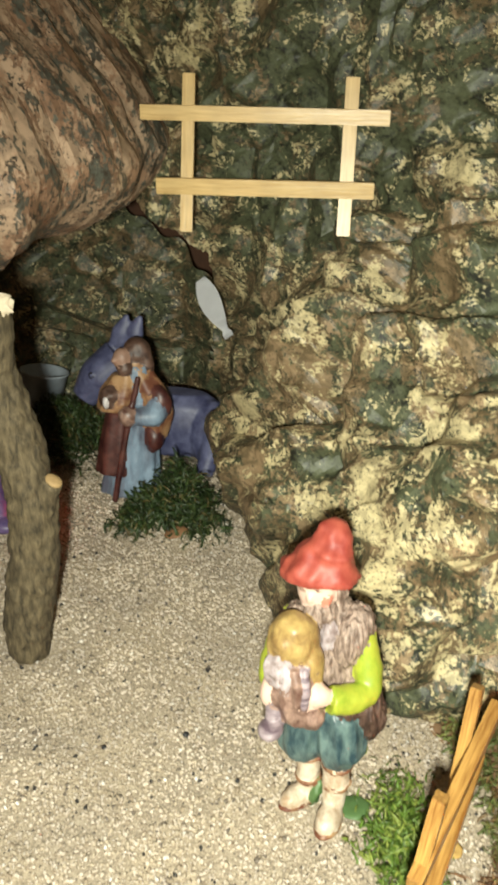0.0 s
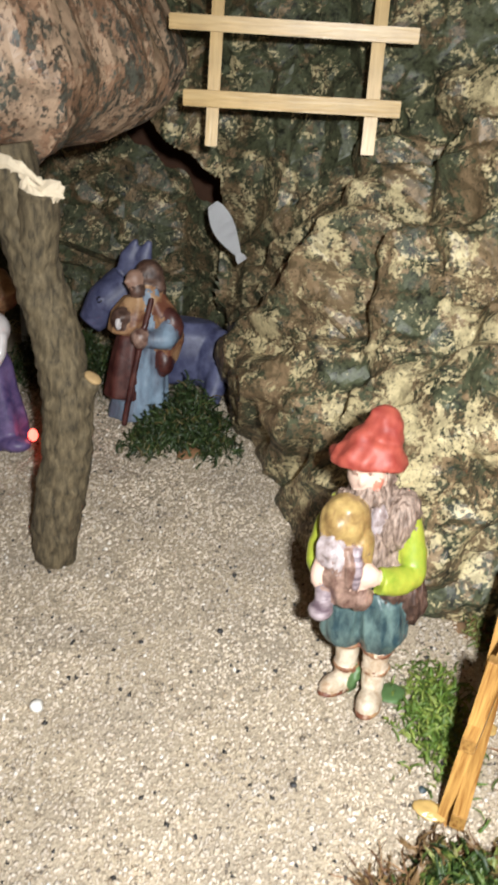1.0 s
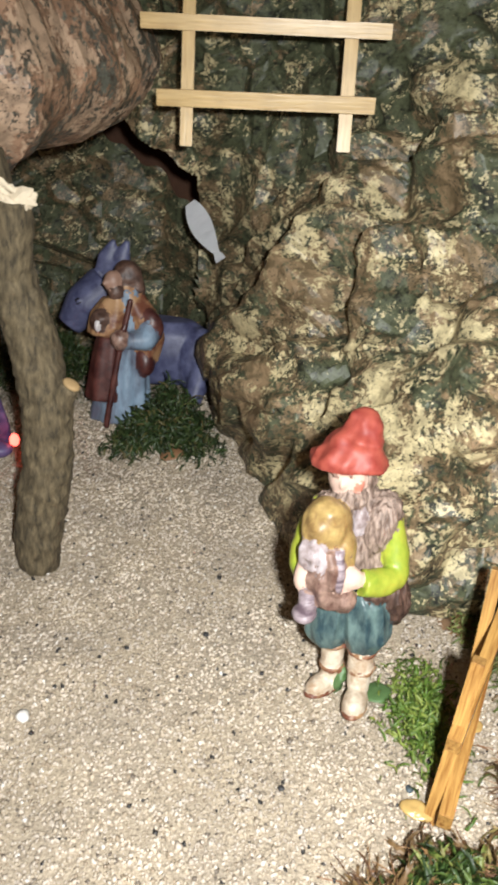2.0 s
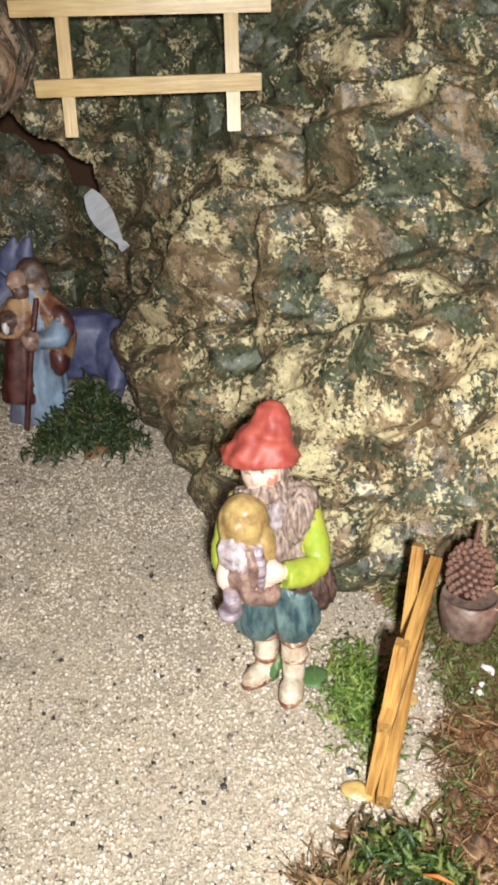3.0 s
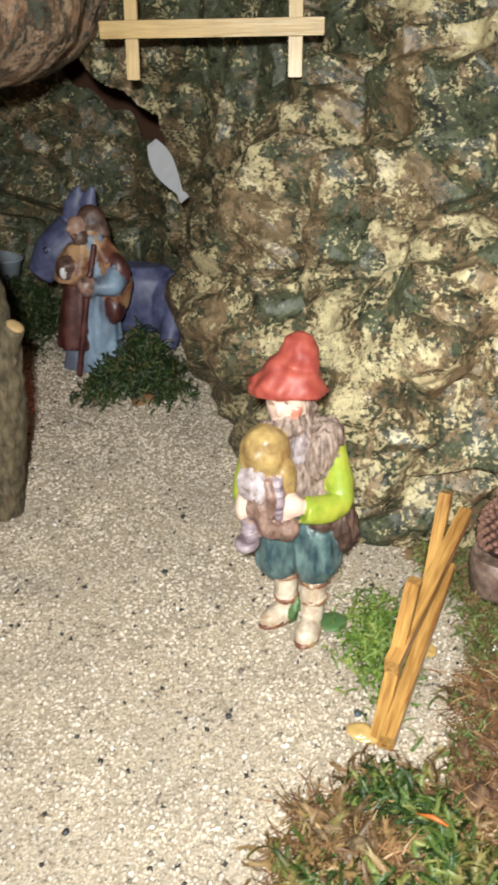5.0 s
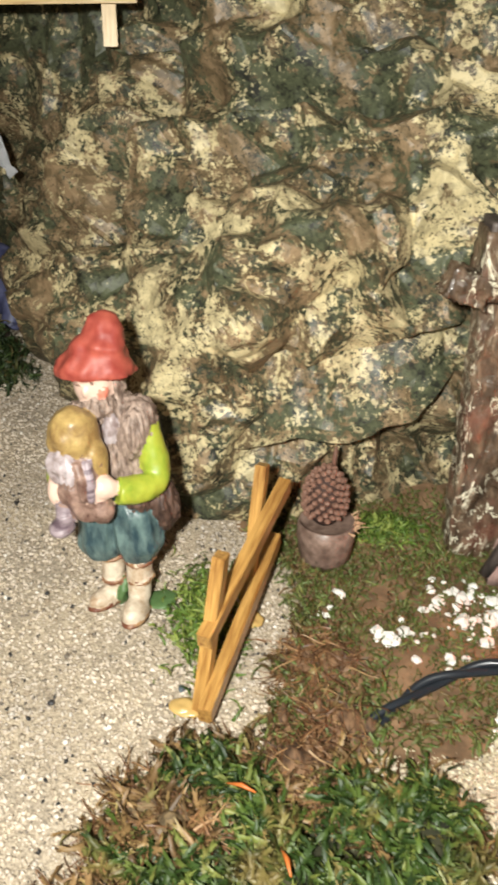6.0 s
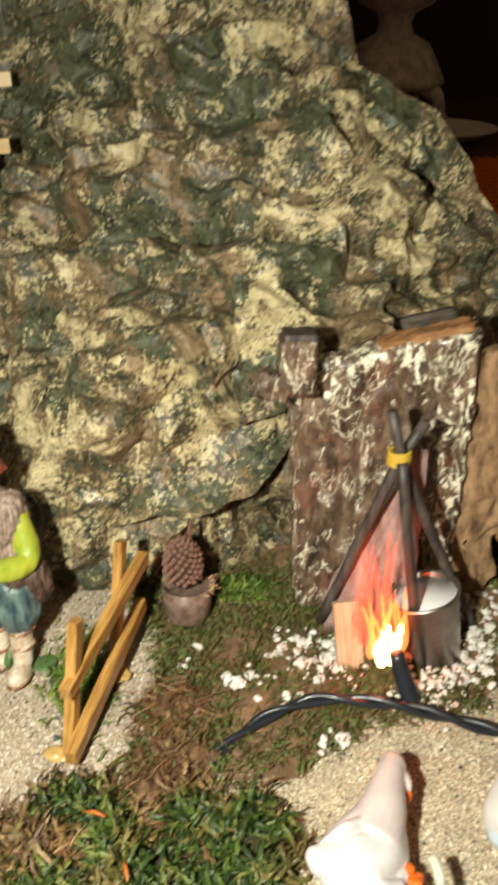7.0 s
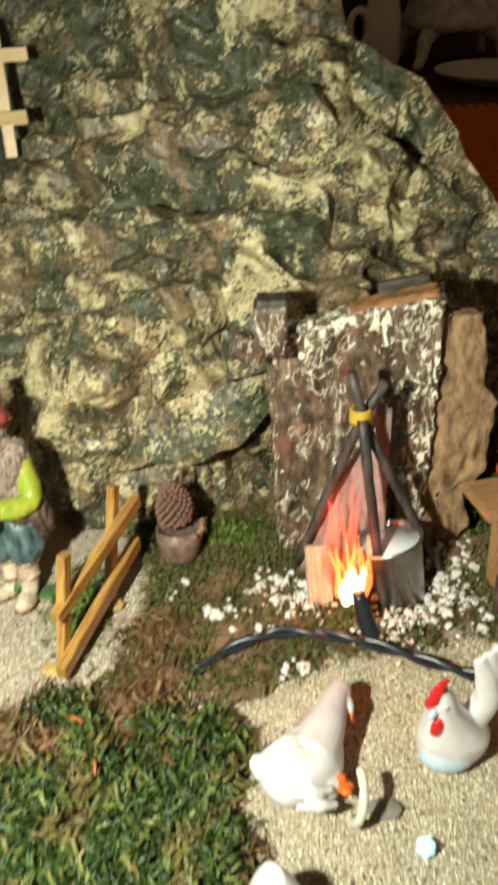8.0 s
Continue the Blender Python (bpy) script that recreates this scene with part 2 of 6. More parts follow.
PEAT = two_tone("brown_peat", (0.115, 0.066, 0.033), (0.28, 0.165, 0.088), 120, 0.35, 0.68, 0.9, 0.6)
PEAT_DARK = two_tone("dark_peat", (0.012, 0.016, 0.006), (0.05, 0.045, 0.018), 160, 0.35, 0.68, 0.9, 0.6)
PALE_WOOD = wood_material("pale_wood_strip", (0.66, 0.46, 0.20), (0.50, 0.32, 0.12), 0.35)
HONEY_WOOD = wood_material("honey_wood_strip", (0.56, 0.315, 0.095), (0.22, 0.085, 0.018), 0.30)
BARK = two_tone("grey_brown_bark", (0.034, 0.026, 0.014), (0.180, 0.137, 0.076), 560, 0.32, 0.70, 0.85, 1.0, (1, 1, 0.26))
FRESH_WOOD = plain("broken_pale_wood", (0.70, 0.59, 0.43), 0.7, 0.4)
WHITE_CHIP = plain("white_stone", (0.80, 0.77, 0.72), 0.6, 0.3)
STICK_DARK = two_tone("charred_stick", (0.028, 0.022, 0.020), (0.11, 0.085, 0.072), 300, 0.4, 0.7, 0.55, 0.4, (1, 1, 0.2))
METAL = plain("tin", (0.46, 0.44, 0.41), 0.36, 0.4, metal=1.0)
CABLE = plain("black_cable_sheath", (0.018, 0.022, 0.028), 0.28, 0.2, bump=0.05)
from mathutils.bvhtree import BVHTree

# ---------------------------------------------------------------- the setting


def room():
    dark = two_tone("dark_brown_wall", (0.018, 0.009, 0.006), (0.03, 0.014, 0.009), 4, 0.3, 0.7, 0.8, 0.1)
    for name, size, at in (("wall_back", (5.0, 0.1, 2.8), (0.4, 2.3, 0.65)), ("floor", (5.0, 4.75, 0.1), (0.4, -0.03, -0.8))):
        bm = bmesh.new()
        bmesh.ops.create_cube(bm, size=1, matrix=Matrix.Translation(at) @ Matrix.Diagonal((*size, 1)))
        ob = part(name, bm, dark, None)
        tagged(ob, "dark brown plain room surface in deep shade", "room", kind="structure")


def ground():
    """Sand bed of the model: one sheet with slight swells, sloping off at its rim."""
    nx, ny = 150, 150
    x, y = np.meshgrid(np.linspace(-0.40, 0.36, nx), np.linspace(-0.12, 0.66, ny), indexing="ij")
    p = np.stack([x, y, np.zeros_like(x)], -1)
    p[..., 2] = 0.0012 * smooth_noise(p, 0.045, 3) + 0.0005 * smooth_noise(p, 0.012, 4) - 0.0006
    rim = np.minimum.reduce([x + 0.40, 0.36 - x, y + 0.12, 0.66 - y])
    p[..., 2] -= 0.012 * (1 - step(0, 0.012, rim))
    ob = mesh_object("ground", p.reshape(-1, 3), grid_faces(nx, ny), SAND)
    tagged(ob, "pale coarse sand bed covering the model's base", "ground", kind="structure")


# creases of the hill's paper: width, height, then points as (x, z)
RIDGES = [
    (0.017, 0.009, (0.025, 0.142), (0.022, 0.123), (0.004, 0.099), (-0.011, 0.081)),
    (0.020, 0.008, (0.041, 0.124), (0.070, 0.133), (0.101, 0.137), (0.129, 0.141)),
    (0.011, 0.006, (0.112, 0.108), (0.116, 0.088), (0.133, 0.073)),
    (0.011, 0.005, (0.105, 0.114), (0.090, 0.104), (0.080, 0.093)),
    (0.012, 0.005, (0.071, 0.113), (0.064, 0.100), (0.068, 0.085)),
    (0.015, 0.006, (0.066, 0.174), (0.065, 0.149)),
    (0.014, 0.006, (0.103, 0.176), (0.087, 0.158), (0.069, 0.146)),
    (0.016, 0.004, (0.174, 0.190), (0.189, 0.170), (0.187, 0.155)),
    (0.016, 0.006, (0.108, 0.254), (0.103, 0.231), (0.116, 0.209)),
    (0.013, 0.005, (0.128, 0.140), (0.125, 0.121), (0.126, 0.105)),
]
VALLEYS = [
    (0.014, 0.009, (0.037, 0.130), (0.023, 0.111), (0.014, 0.095), (0.020, 0.086)),
    (0.015, 0.013, (0.041, 0.141), (0.071, 0.145), (0.102, 0.149), (0.128, 0.152)),
    (0.010, 0.006, (0.082, 0.055), (0.083, 0.078), (0.098, 0.096)),
    (0.007, 0.008, (0.101, 0.058), (0.124, 0.069), (0.146, 0.076)),
    (0.013, 0.008, (0.044, 0.174), (0.045, 0.154), (0.038, 0.140)),
    (0.013, 0.003, (0.141, 0.179), (0.167, 0.155), (0.185, 0.143), (0.222, 0.133)),
    (0.011, 0.007, (0.071, 0.198), (0.103, 0.184), (0.153, 0.192), (0.177, 0.188)),
    (0.012, 0.006, (0.192, 0.118), (0.221, 0.124), (0.250, 0.112)),
    (0.008, 0.005, (0.116, 0.132), (0.116, 0.124), (0.103, 0.117)),
]
# large patches of the print: (x, z, radius)
PRINT_CREAM = [(0.022, 0.132, 0.008), (0.012, 0.115, 0.011), (0.064, 0.184, 0.013), (0.088, 0.168, 0.010), (0.058, 0.107, 0.011), (0.013, 0.072, 0.009),
               (0.037, 0.081, 0.010), (-0.021, 0.066, 0.009), (0.026, 0.090, 0.007), (0.054, 0.077, 0.010), (0.071, 0.076, 0.006), (0.059, 0.125, 0.008),
               (0.046, 0.057, 0.011), (0.096, 0.098, 0.008), (0.111, 0.079, 0.009), (0.140, 0.137, 0.010), (0.138, 0.125, 0.012), (0.119, 0.085, 0.006),
               (0.071, 0.031, 0.009), (0.122, 0.101, 0.008), (0.142, 0.158, 0.009), (0.094, 0.224, 0.015), (0.168, 0.245, 0.014), (0.144, 0.219, 0.014),
               (0.186, 0.183, 0.010), (0.195, 0.163, 0.015), (0.206, 0.142, 0.011), (0.159, 0.153, 0.012), (0.136, 0.113, 0.012)]
# the last five greens also paint the upper left's dimness into the print
PRINT_GREEN = [(0.051, 0.154, 0.013), (0.113, 0.159, 0.014), (0.047, 0.102, 0.008), (0.051, 0.088, 0.009), (0.091, 0.107, 0.007), (0.124, 0.129, 0.009),
               (0.135, 0.099, 0.010), (0.079, 0.142, 0.021), (0.162, 0.145, 0.014), (0.037, 0.028, 0.010), (0.059, 0.008, 0.012), (0.134, 0.061, 0.009),
               (0.066, 0.201, 0.024), (0.096, 0.236, 0.012), (0.130, 0.201, 0.022), (0.197, 0.191, 0.013), (0.150, 0.140, 0.012), (0.130, 0.246, 0.014),
               (0.213, 0.170, 0.010), (0.162, 0.186, 0.010), (0.037, 0.177, 0.017), (-0.023, 0.173, 0.023), (-0.049, 0.185, 0.018), (0.060, 0.091, 0.009),
               (0.039, 0.106, 0.010), (0.015, 0.079, 0.009), (0.035, 0.039, 0.011), (-0.005, 0.20, 0.034), (0.02, 0.25, 0.040), (-0.02, 0.150, 0.022), (0.005, 0.165, 0.020), (0.010, 0.146, 0.012)]
PRINT_BROWN = [(0.063, 0.154, 0.010), (0.102, 0.163, 0.011), (0.067, 0.119, 0.011), (0.075, 0.071, 0.008), (0.109, 0.109, 0.007), (0.090, 0.060, 0.006),
               (0.118, 0.127, 0.009), (0.174, 0.118, 0.016), (0.121, 0.140, 0.007), (0.033, 0.122, 0.010), (0.065, 0.124, 0.010), (0.061, 0.152, 0.010),
               (0.004, 0.093, 0.013), (-0.017, 0.054, 0.012), (0.078, 0.070, 0.008)]


def hill_depth(x, z):
    """The hill's face before it is crumpled: its foot line and how far it leans back."""
    xs = [-0.10, -0.05, -0.036, -0.026, -0.006, 0.02, 0.05, 0.09, 0.14, 0.20, 0.26, 0.34]
    foot = [0.56, 0.50, 0.430, 0.388, 0.352, 0.328, 0.310, 0.304, 0.310, 0.328, 0.340, 0.350]
    head = [0.492, 0.490, 0.488, 0.486, 0.480, 0.472, 0.454, 0.432, 0.404, 0.388, 0.365, 0.365]
    low = [0.02, 0.03, 0.045, 0.050, 0.058, 0.068, 0.076, 0.088, 0.110, 0.125, 0.09, 0.07]
    high = [0.06, 0.07, 0.080, 0.090, 0.115, 0.150, 0.185, 0.205, 0.230, 0.230, 0.17, 0.15]
    f, h, a, b = (np.interp(x, xs, v) for v in (foot, head, low, high))
    t = np.clip((z - a) / (b - a), 0, 1)
    y = f + (h - f) * (0.65 * t + 0.35 * t * t * (3 - 2 * t)) + 0.10 * np.maximum(z - 0.26, 0)
    # the hollow under the overhang, the side of the cave mouth, and a lobe behind the bark slab
    y = y + 0.055 * step(0.016, -0.022, x) * (1 - step(0.014, 0.046, z))
    y = y + 0.030 * np.exp(-((x + 0.046) / 0.022) ** 2 - ((z - 0.086) / 0.026) ** 2)
    return y - 0.022 * np.exp(-((x - 0.172) / 0.020) ** 2 - ((z - 0.108) / 0.018) ** 2)


def crease(p, width, height, *line):
    """A straight-sided fold along a line of points on the hill."""
    pts = [np.array([x, float(hill_depth(np.array(x), np.array(z))), z]) for x, z in line]
    near = np.full(p.shape[:-1], 9.0)
    for a, b in zip(pts, pts[1:]):
        t = np.clip(((p - a) @ (b - a)) / ((b - a) @ (b - a)), 0, 1)
        near = np.minimum(near, np.linalg.norm(p - (a + t[..., None] * (b - a)), axis=-1))
    return height * np.clip(1 - near / width, 0, 1)


def printed(ob, p):
    """Give a sheet of the hill's paper its large cream, green and brown patches."""
    warp = p + 0.004 * np.stack([smooth_noise(p, 0.011, s) for s in (201, 202, 203)], -1)
    cols = np.zeros((*p.shape[:-1], 4))
    cols[..., 3] = 1
    for k, patches in enumerate((PRINT_CREAM, PRINT_GREEN, PRINT_BROWN)):
        for x, z, r in patches:
            c = np.array([x, float(hill_depth(np.array(x), np.array(z))), z])
            d = np.linalg.norm((warp - c) * np.array([1, 0.7, 1]), axis=-1) / r
            cols[..., k] = np.maximum(cols[..., k], 1 - step(0.25, 1.6, d))
    layer = ob.data.color_attributes.new("print", "FLOAT_COLOR", "POINT")
    layer.data.foreach_set("color", cols.reshape(-1).astype(np.float32))


def rock_wall():
    """The crumpled paper hill with its skyline."""
    ridge_x = [-0.10, 0.05, 0.10, 0.142, 0.166, 0.178, 0.184, 0.187, 0.202, 0.219, 0.233, 0.245, 0.256, 0.276, 0.300, 0.34]
    ridge_z = [0.42, 0.41, 0.38, 0.33, 0.265, 0.245, 0.225, 0.208, 0.199, 0.188, 0.170, 0.151, 0.134, 0.118, 0.108, 0.095]
    nx, nz = 590, 430
    x = np.linspace(-0.150, 0.34, nx)[:, None] * np.ones((1, nz))
    top = np.interp(x, ridge_x, ridge_z)
    z = np.linspace(0, 1, nz)[None, :] * (top + 0.008) - 0.008
    p = np.stack([x, hill_depth(x, z), z], -1)
    flat = p.copy()
    n = grid_normals(p)
    n[n[..., 1] > 0] *= -1
    ease = step(-0.01, 0.02, z)[..., None]
    q = np.stack([x, z + 0.9 * p[..., 1]], -1)
    d = crumple(p, 0.072, 0.12, 31) + facets(q, 0.050, 0.0095, 33, 0.5, 1.15) + facets(q, 0.028, 0.0092, 37, 1.9, 1.25) + facets(q, 0.0155, 0.0074, 41, 2.7, 1.2) + facets(q, 0.0085, 0.0014, 45, 0.9, 1.1)
    bent = p + 0.004 * np.stack([smooth_noise(p, 0.013, s) for s in (211, 212, 213)], -1)
    for f in RIDGES:
        d = d + 1.3 * crease(bent, *f)
    for f in VALLEYS:
        d = d - 1.4 * crease(bent, *f)
    d = d * (1 - 0.65 * step(0.035, 0.0, top - z))
    p = p + n * (d[..., None] * (0.45 + 0.55 * ease))
    p[..., 2] = np.maximum(p[..., 2], -0.008)
    faces = grid_faces(nx, nz)
    # the sheet stops along a slanting torn edge above the cave
    c = p.reshape(-1, 3)[faces].mean(1)
    edge = 0.123 + (-0.052 - c[:, 0]) * 0.70 + 0.0012 * np.sin(c[:, 0] * 260)
    keep = ~((c[:, 0] < -0.049) & (c[:, 2] < edge))
    ob = mesh_object("rock_wall", p.reshape(-1, 3), faces[keep], ROCK, smooth=False)
    printed(ob, flat)
    mod = ob.modifiers.new("sheet", "SOLIDIFY")
    mod.thickness, mod.offset = 0.0008, -1
    tagged(ob, "crumpled grey-green printed rock paper hillside", "rock wall", kind="structure")


def paper_flap():
    """The lower edge of the hill's paper, lifting off in a lip above the pot."""
    lip = [(0.058, 0.304, 0.026), (0.069, 0.297, 0.034), (0.087, 0.292, 0.044), (0.100, 0.290, 0.043), (0.111, 0.291, 0.044), (0.125, 0.292, 0.051), (0.137, 0.295, 0.057), (0.146, 0.300, 0.061)]
    n, rows = 90, 12
    lip, _ = resample(lip, [1] * len(lip), n)
    t = np.linspace(0, 1, rows)[None, :]
    p = lip[:, None, :] * np.ones((1, rows, 1))
    p[..., 2] += 0.026 * t
    p[..., 1] += 0.001 + 0.020 * t ** 0.6
    ends = np.sin(np.linspace(0, np.pi, n))[:, None] ** 0.5
    p[..., 1] += (1 - ends) * 0.012 * (1 - t)
    q = np.stack([p[..., 0], p[..., 2]], -1)
    p[..., 1] += facets(q, 0.016, 0.0034, 141, 0.6, 1.2) + facets(q, 0.008, 0.0014, 143, 1.7)
    p[..., 2] += facets(q, 0.020, 0.0024, 145, 0.3) * (1 - t)
    ob = mesh_object("rock_paper_flap", p.reshape(-1, 3), grid_faces(n, rows), ROCK, smooth=False)
    printed(ob, p)
    mod = ob.modifiers.new("sheet", "SOLIDIFY")
    mod.thickness, mod.offset = 0.0007, 0
    tagged(ob, "lifted lower edge of the printed rock paper", "rock wall", kind="structure")


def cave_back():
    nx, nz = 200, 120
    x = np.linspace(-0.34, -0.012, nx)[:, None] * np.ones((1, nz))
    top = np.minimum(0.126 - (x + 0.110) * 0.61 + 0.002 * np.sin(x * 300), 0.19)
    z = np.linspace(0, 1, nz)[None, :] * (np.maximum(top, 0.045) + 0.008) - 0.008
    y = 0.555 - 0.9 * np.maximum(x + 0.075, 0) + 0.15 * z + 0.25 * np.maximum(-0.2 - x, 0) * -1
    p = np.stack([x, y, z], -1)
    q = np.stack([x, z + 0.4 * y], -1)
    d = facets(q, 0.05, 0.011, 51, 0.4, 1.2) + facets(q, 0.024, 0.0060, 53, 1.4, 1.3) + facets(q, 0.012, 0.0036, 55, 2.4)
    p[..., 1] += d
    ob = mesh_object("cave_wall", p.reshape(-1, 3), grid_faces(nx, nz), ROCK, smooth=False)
    # even green print; its darker tone also stands in for the cave's dimness
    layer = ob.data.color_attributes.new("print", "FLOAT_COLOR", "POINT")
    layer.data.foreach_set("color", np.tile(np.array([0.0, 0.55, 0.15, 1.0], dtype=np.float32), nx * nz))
    mod = ob.modifiers.new("sheet", "SOLIDIFY")
    mod.thickness, mod.offset = 0.0008, -1
    tagged(ob, "crumpled rock paper lining the dim cave", "cave wall", kind="structure")
    bm = bmesh.new()
    bmesh.ops.create_cube(bm, size=1, matrix=Matrix.Translation((-0.11, 0.625, 0.10)) @ Matrix.Diagonal((0.5, 0.006, 0.22, 1)))
    ob = part("cardboard_backing", bm, plain("brown_cardboard", (0.065, 0.025, 0.010), 0.85), None)
    tagged(ob, "brown cardboard sheet behind the paper cave", "backing", kind="structure")


def boulder():
    """The cave roof: a bulging paper boulder that rests on the tree stump and the wall."""
    zs = [0.138, 0.1445, 0.152, 0.163, 0.178, 0.205, 0.24, 0.30, 0.36]
    right = [-0.115, -0.094, -0.082, -0.072, -0.066, -0.080, -0.108, -0.150, -0.19]
    front = [0.345, 0.318, 0.302, 0.292, 0.288, 0.292, 0.305, 0.33, 0.36]
    nu, nv = 300, 130
    v = np.linspace(0, 1, nv) ** 1.0
    z = np.interp(v, np.linspace(0, 1, len(zs)), zs)
    r = np.interp(v, np.linspace(0, 1, len(zs)), right)
    f = np.interp(v, np.linspace(0, 1, len(zs)), front)
    for _ in range(6):
        r[1:-1] = (r[:-2] + 2 * r[1:-1] + r[2:]) / 4
        f[1:-1] = (f[:-2] + 2 * f[1:-1] + f[2:]) / 4
    cx, cy = -0.25, 0.455
    ang = np.linspace(0, 2 * np.pi, nu, endpoint=False)[:, None]
    ca, sa = np.cos(ang), np.sin(ang)
    k = 2 / 2.3
    x = cx + (r - cx)[None, :] * np.sign(ca) * np.abs(ca) ** k
    y = cy + (cy - f)[None, :] * np.sign(sa) * np.abs(sa) ** k
    p = np.stack([x, y, z[None, :] * np.ones_like(x)], -1)
    n = grid_normals(p)
    out = p - np.array([cx, cy, 0.2])
    n *= np.sign((n * out).sum(-1, keepdims=True))
    q = np.stack([ang * 0.21 + 0.35 * z[None, :], z[None, :] * 0.38 + 0 * ang], -1)
    d = facets(q, 0.050, 0.0055, 61, 0.3, 1.2) + facets(q, 0.024, 0.0060, 63, 1.2, 1.3) + facets(q, 0.011, 0.0030, 65, 2.2)
    p = p + n * d[..., None]
    verts = list(p.reshape(-1, 3)) + [np.array([cx, cy, 0.15]), np.array([cx, cy, 0.37])]
    faces = [tuple(q) for q in grid_faces(nu, nv, True)]
    for i in range(nu):
        j = (i + 1) % nu
        faces.append((len(verts) - 2, j * nv, i * nv))
        faces.append((len(verts) - 1, i * nv + nv - 1, j * nv + nv - 1))
    ob = mesh_object("boulder", verts, faces, BOULDER, smooth=False)
    tagged(ob, "bulging brown printed rock paper boulder over the cave", "boulder")


# ---------------------------------------------------------------- loose ground cover


def scatter(name, count, place, maker, material, label, category, seed):
    """One object of many small pieces. place gives points and sizes, maker a little mesh for one piece."""
    rng = rand(seed)
    pts, sizes, aim = place(rng, count)
    V, F = maker
    V, F = np.array(V, float), np.array(F, int)
    n = len(pts)
    ang = rng.uniform(0, 2 * np.pi, n)
    tilt = aim(rng, n)
    roll = rng.uniform(0, 2 * np.pi, n)
    c, s = np.cos, np.sin
    rz1 = np.zeros((n, 3, 3)); rz1[:, 0, 0] = c(roll); rz1[:, 0, 1] = -s(roll); rz1[:, 1, 0] = s(roll); rz1[:, 1, 1] = c(roll); rz1[:, 2, 2] = 1
    rx = np.zeros((n, 3, 3)); rx[:, 0, 0] = 1; rx[:, 1, 1] = c(tilt); rx[:, 1, 2] = -s(tilt); rx[:, 2, 1] = s(tilt); rx[:, 2, 2] = c(tilt)
    rz2 = np.zeros((n, 3, 3)); rz2[:, 0, 0] = c(ang); rz2[:, 0, 1] = -s(ang); rz2[:, 1, 0] = s(ang); rz2[:, 1, 1] = c(ang); rz2[:, 2, 2] = 1
    R = rz2 @ rx @ rz1
    jitter = 1 + (0.28 if len(V) < 10 else 0.07) * rng.uniform(-1, 1, (n, len(V), 1))
    W = np.einsum("nij,nvj->nvi", R, V[None] * jitter * sizes[:, None, None]) + pts[:, None, :]
    faces = (F[None] + (np.arange(n) * len(V))[:, None, None]).reshape(-1, F.shape[1])
    me = bpy.data.meshes.new(name)
    W = W.reshape(-1, 3)
    k = F.shape[1]
    me.vertices.add(len(W)); me.vertices.foreach_set("co", W.astype(np.float32).ravel())
    me.loops.add(len(faces) * k); me.loops.foreach_set("vertex_index", faces.astype(np.int32).ravel())
    me.polygons.add(len(faces)); me.polygons.foreach_set("loop_start", np.arange(0, len(faces) * k, k, dtype=np.int32))
    me.materials.append(material)
    me.update(calc_edges=True)
    ob = new(name, me)
    return tagged(ob, label, category, kind="stuff")


def sprig():
    """A feathery moss shoot: a drooping stem with small leaves on both sides."""
    n = 9
    stem = [Vector((0, -0.58 * (k / n) ** 1.9, 0.90 * k / n - 0.30 * (k / n) ** 3)) for k in range(n + 2)]
    verts, faces = [tuple(q) for q in stem], []
    for k in range(n):
        a, way = stem[k], stem[k + 1] - stem[k]
        w = 0.10 * (1 - 0.5 * k / n)
        for s in (1, -1):
            for at in (a + way * 0.9 + Vector((s * w * 0.75, 0.045, 0.03)), a + way * 2.4 + Vector((s * w * 1.3, -0.01, -0.02))):
                verts.append(tuple(at))
            m, tip = len(verts) - 2, len(verts) - 1
            faces += [(k, m, k + 1), (m, tip, k + 1)] if s > 0 else [(k, k + 1, m), (m, k + 1, tip)]
    return verts, faces


def strand():
    """A dry curled root fibre: a narrow bent ribbon."""
    verts, faces = [], []
    for k in range(7):
        u = k / 6
        c = Vector((0.05 * math.sin(5 * u), 0.09 * math.sin(3.1 * u), u))
        w = 0.030 * (1 - 0.6 * u)
        verts += [tuple(c + Vector((w, 0, 0))), tuple(c + Vector((-w, w, 0)))]
    for k in range(6):
        a = 2 * k
        faces += [(a, a + 1, a + 2), (a + 1, a + 3, a + 2)]
    return verts, faces


SPRIG_SHAPE, STRAND_SHAPE = sprig(), strand()
GRAIN_SHAPE = ([(1, 0, 0), (-1, 0, 0), (0, 0.8, 0), (0, -0.8, 0), (0, 0, 0.7), (0, 0, -0.7)],
               [(0, 2, 4), (2, 1, 4), (1, 3, 4), (3, 0, 4), (2, 0, 5), (1, 2, 5), (3, 1, 5), (0, 3, 5)])


def patch_edge(x, y, wobble, seed):
    p = np.stack([x, y, np.zeros_like(x)], -1)
    return wobble * (smooth_noise(p, 0.018, seed) + 0.5 * smooth_noise(p, 0.007, seed + 1))


def in_moss_mound(x, y):
    """Signed depth inside the mossy mound in front."""
    d = 1 - ((x - 0.062) / 0.054) ** 2 - ((y - 0.120) / 0.078) ** 2
    return np.maximum(d, 0.8 - ((x - 0.108) / 0.018) ** 2 - ((y - 0.168) / 0.020) ** 2) + patch_edge(x, y, 0.34, 71)


def in_dry(x, y):
    """Inside the two dry brown clumps at the mound's edge."""
    a = 1 - ((x - 0.042) / 0.015) ** 2 - ((y - 0.174) / 0.011) ** 2
    b = 1 - ((x - 0.022) / 0.012) ** 2 - ((y - 0.155) / 0.011) ** 2
    return np.maximum(a, b) + patch_edge(x, y, 0.35, 73)


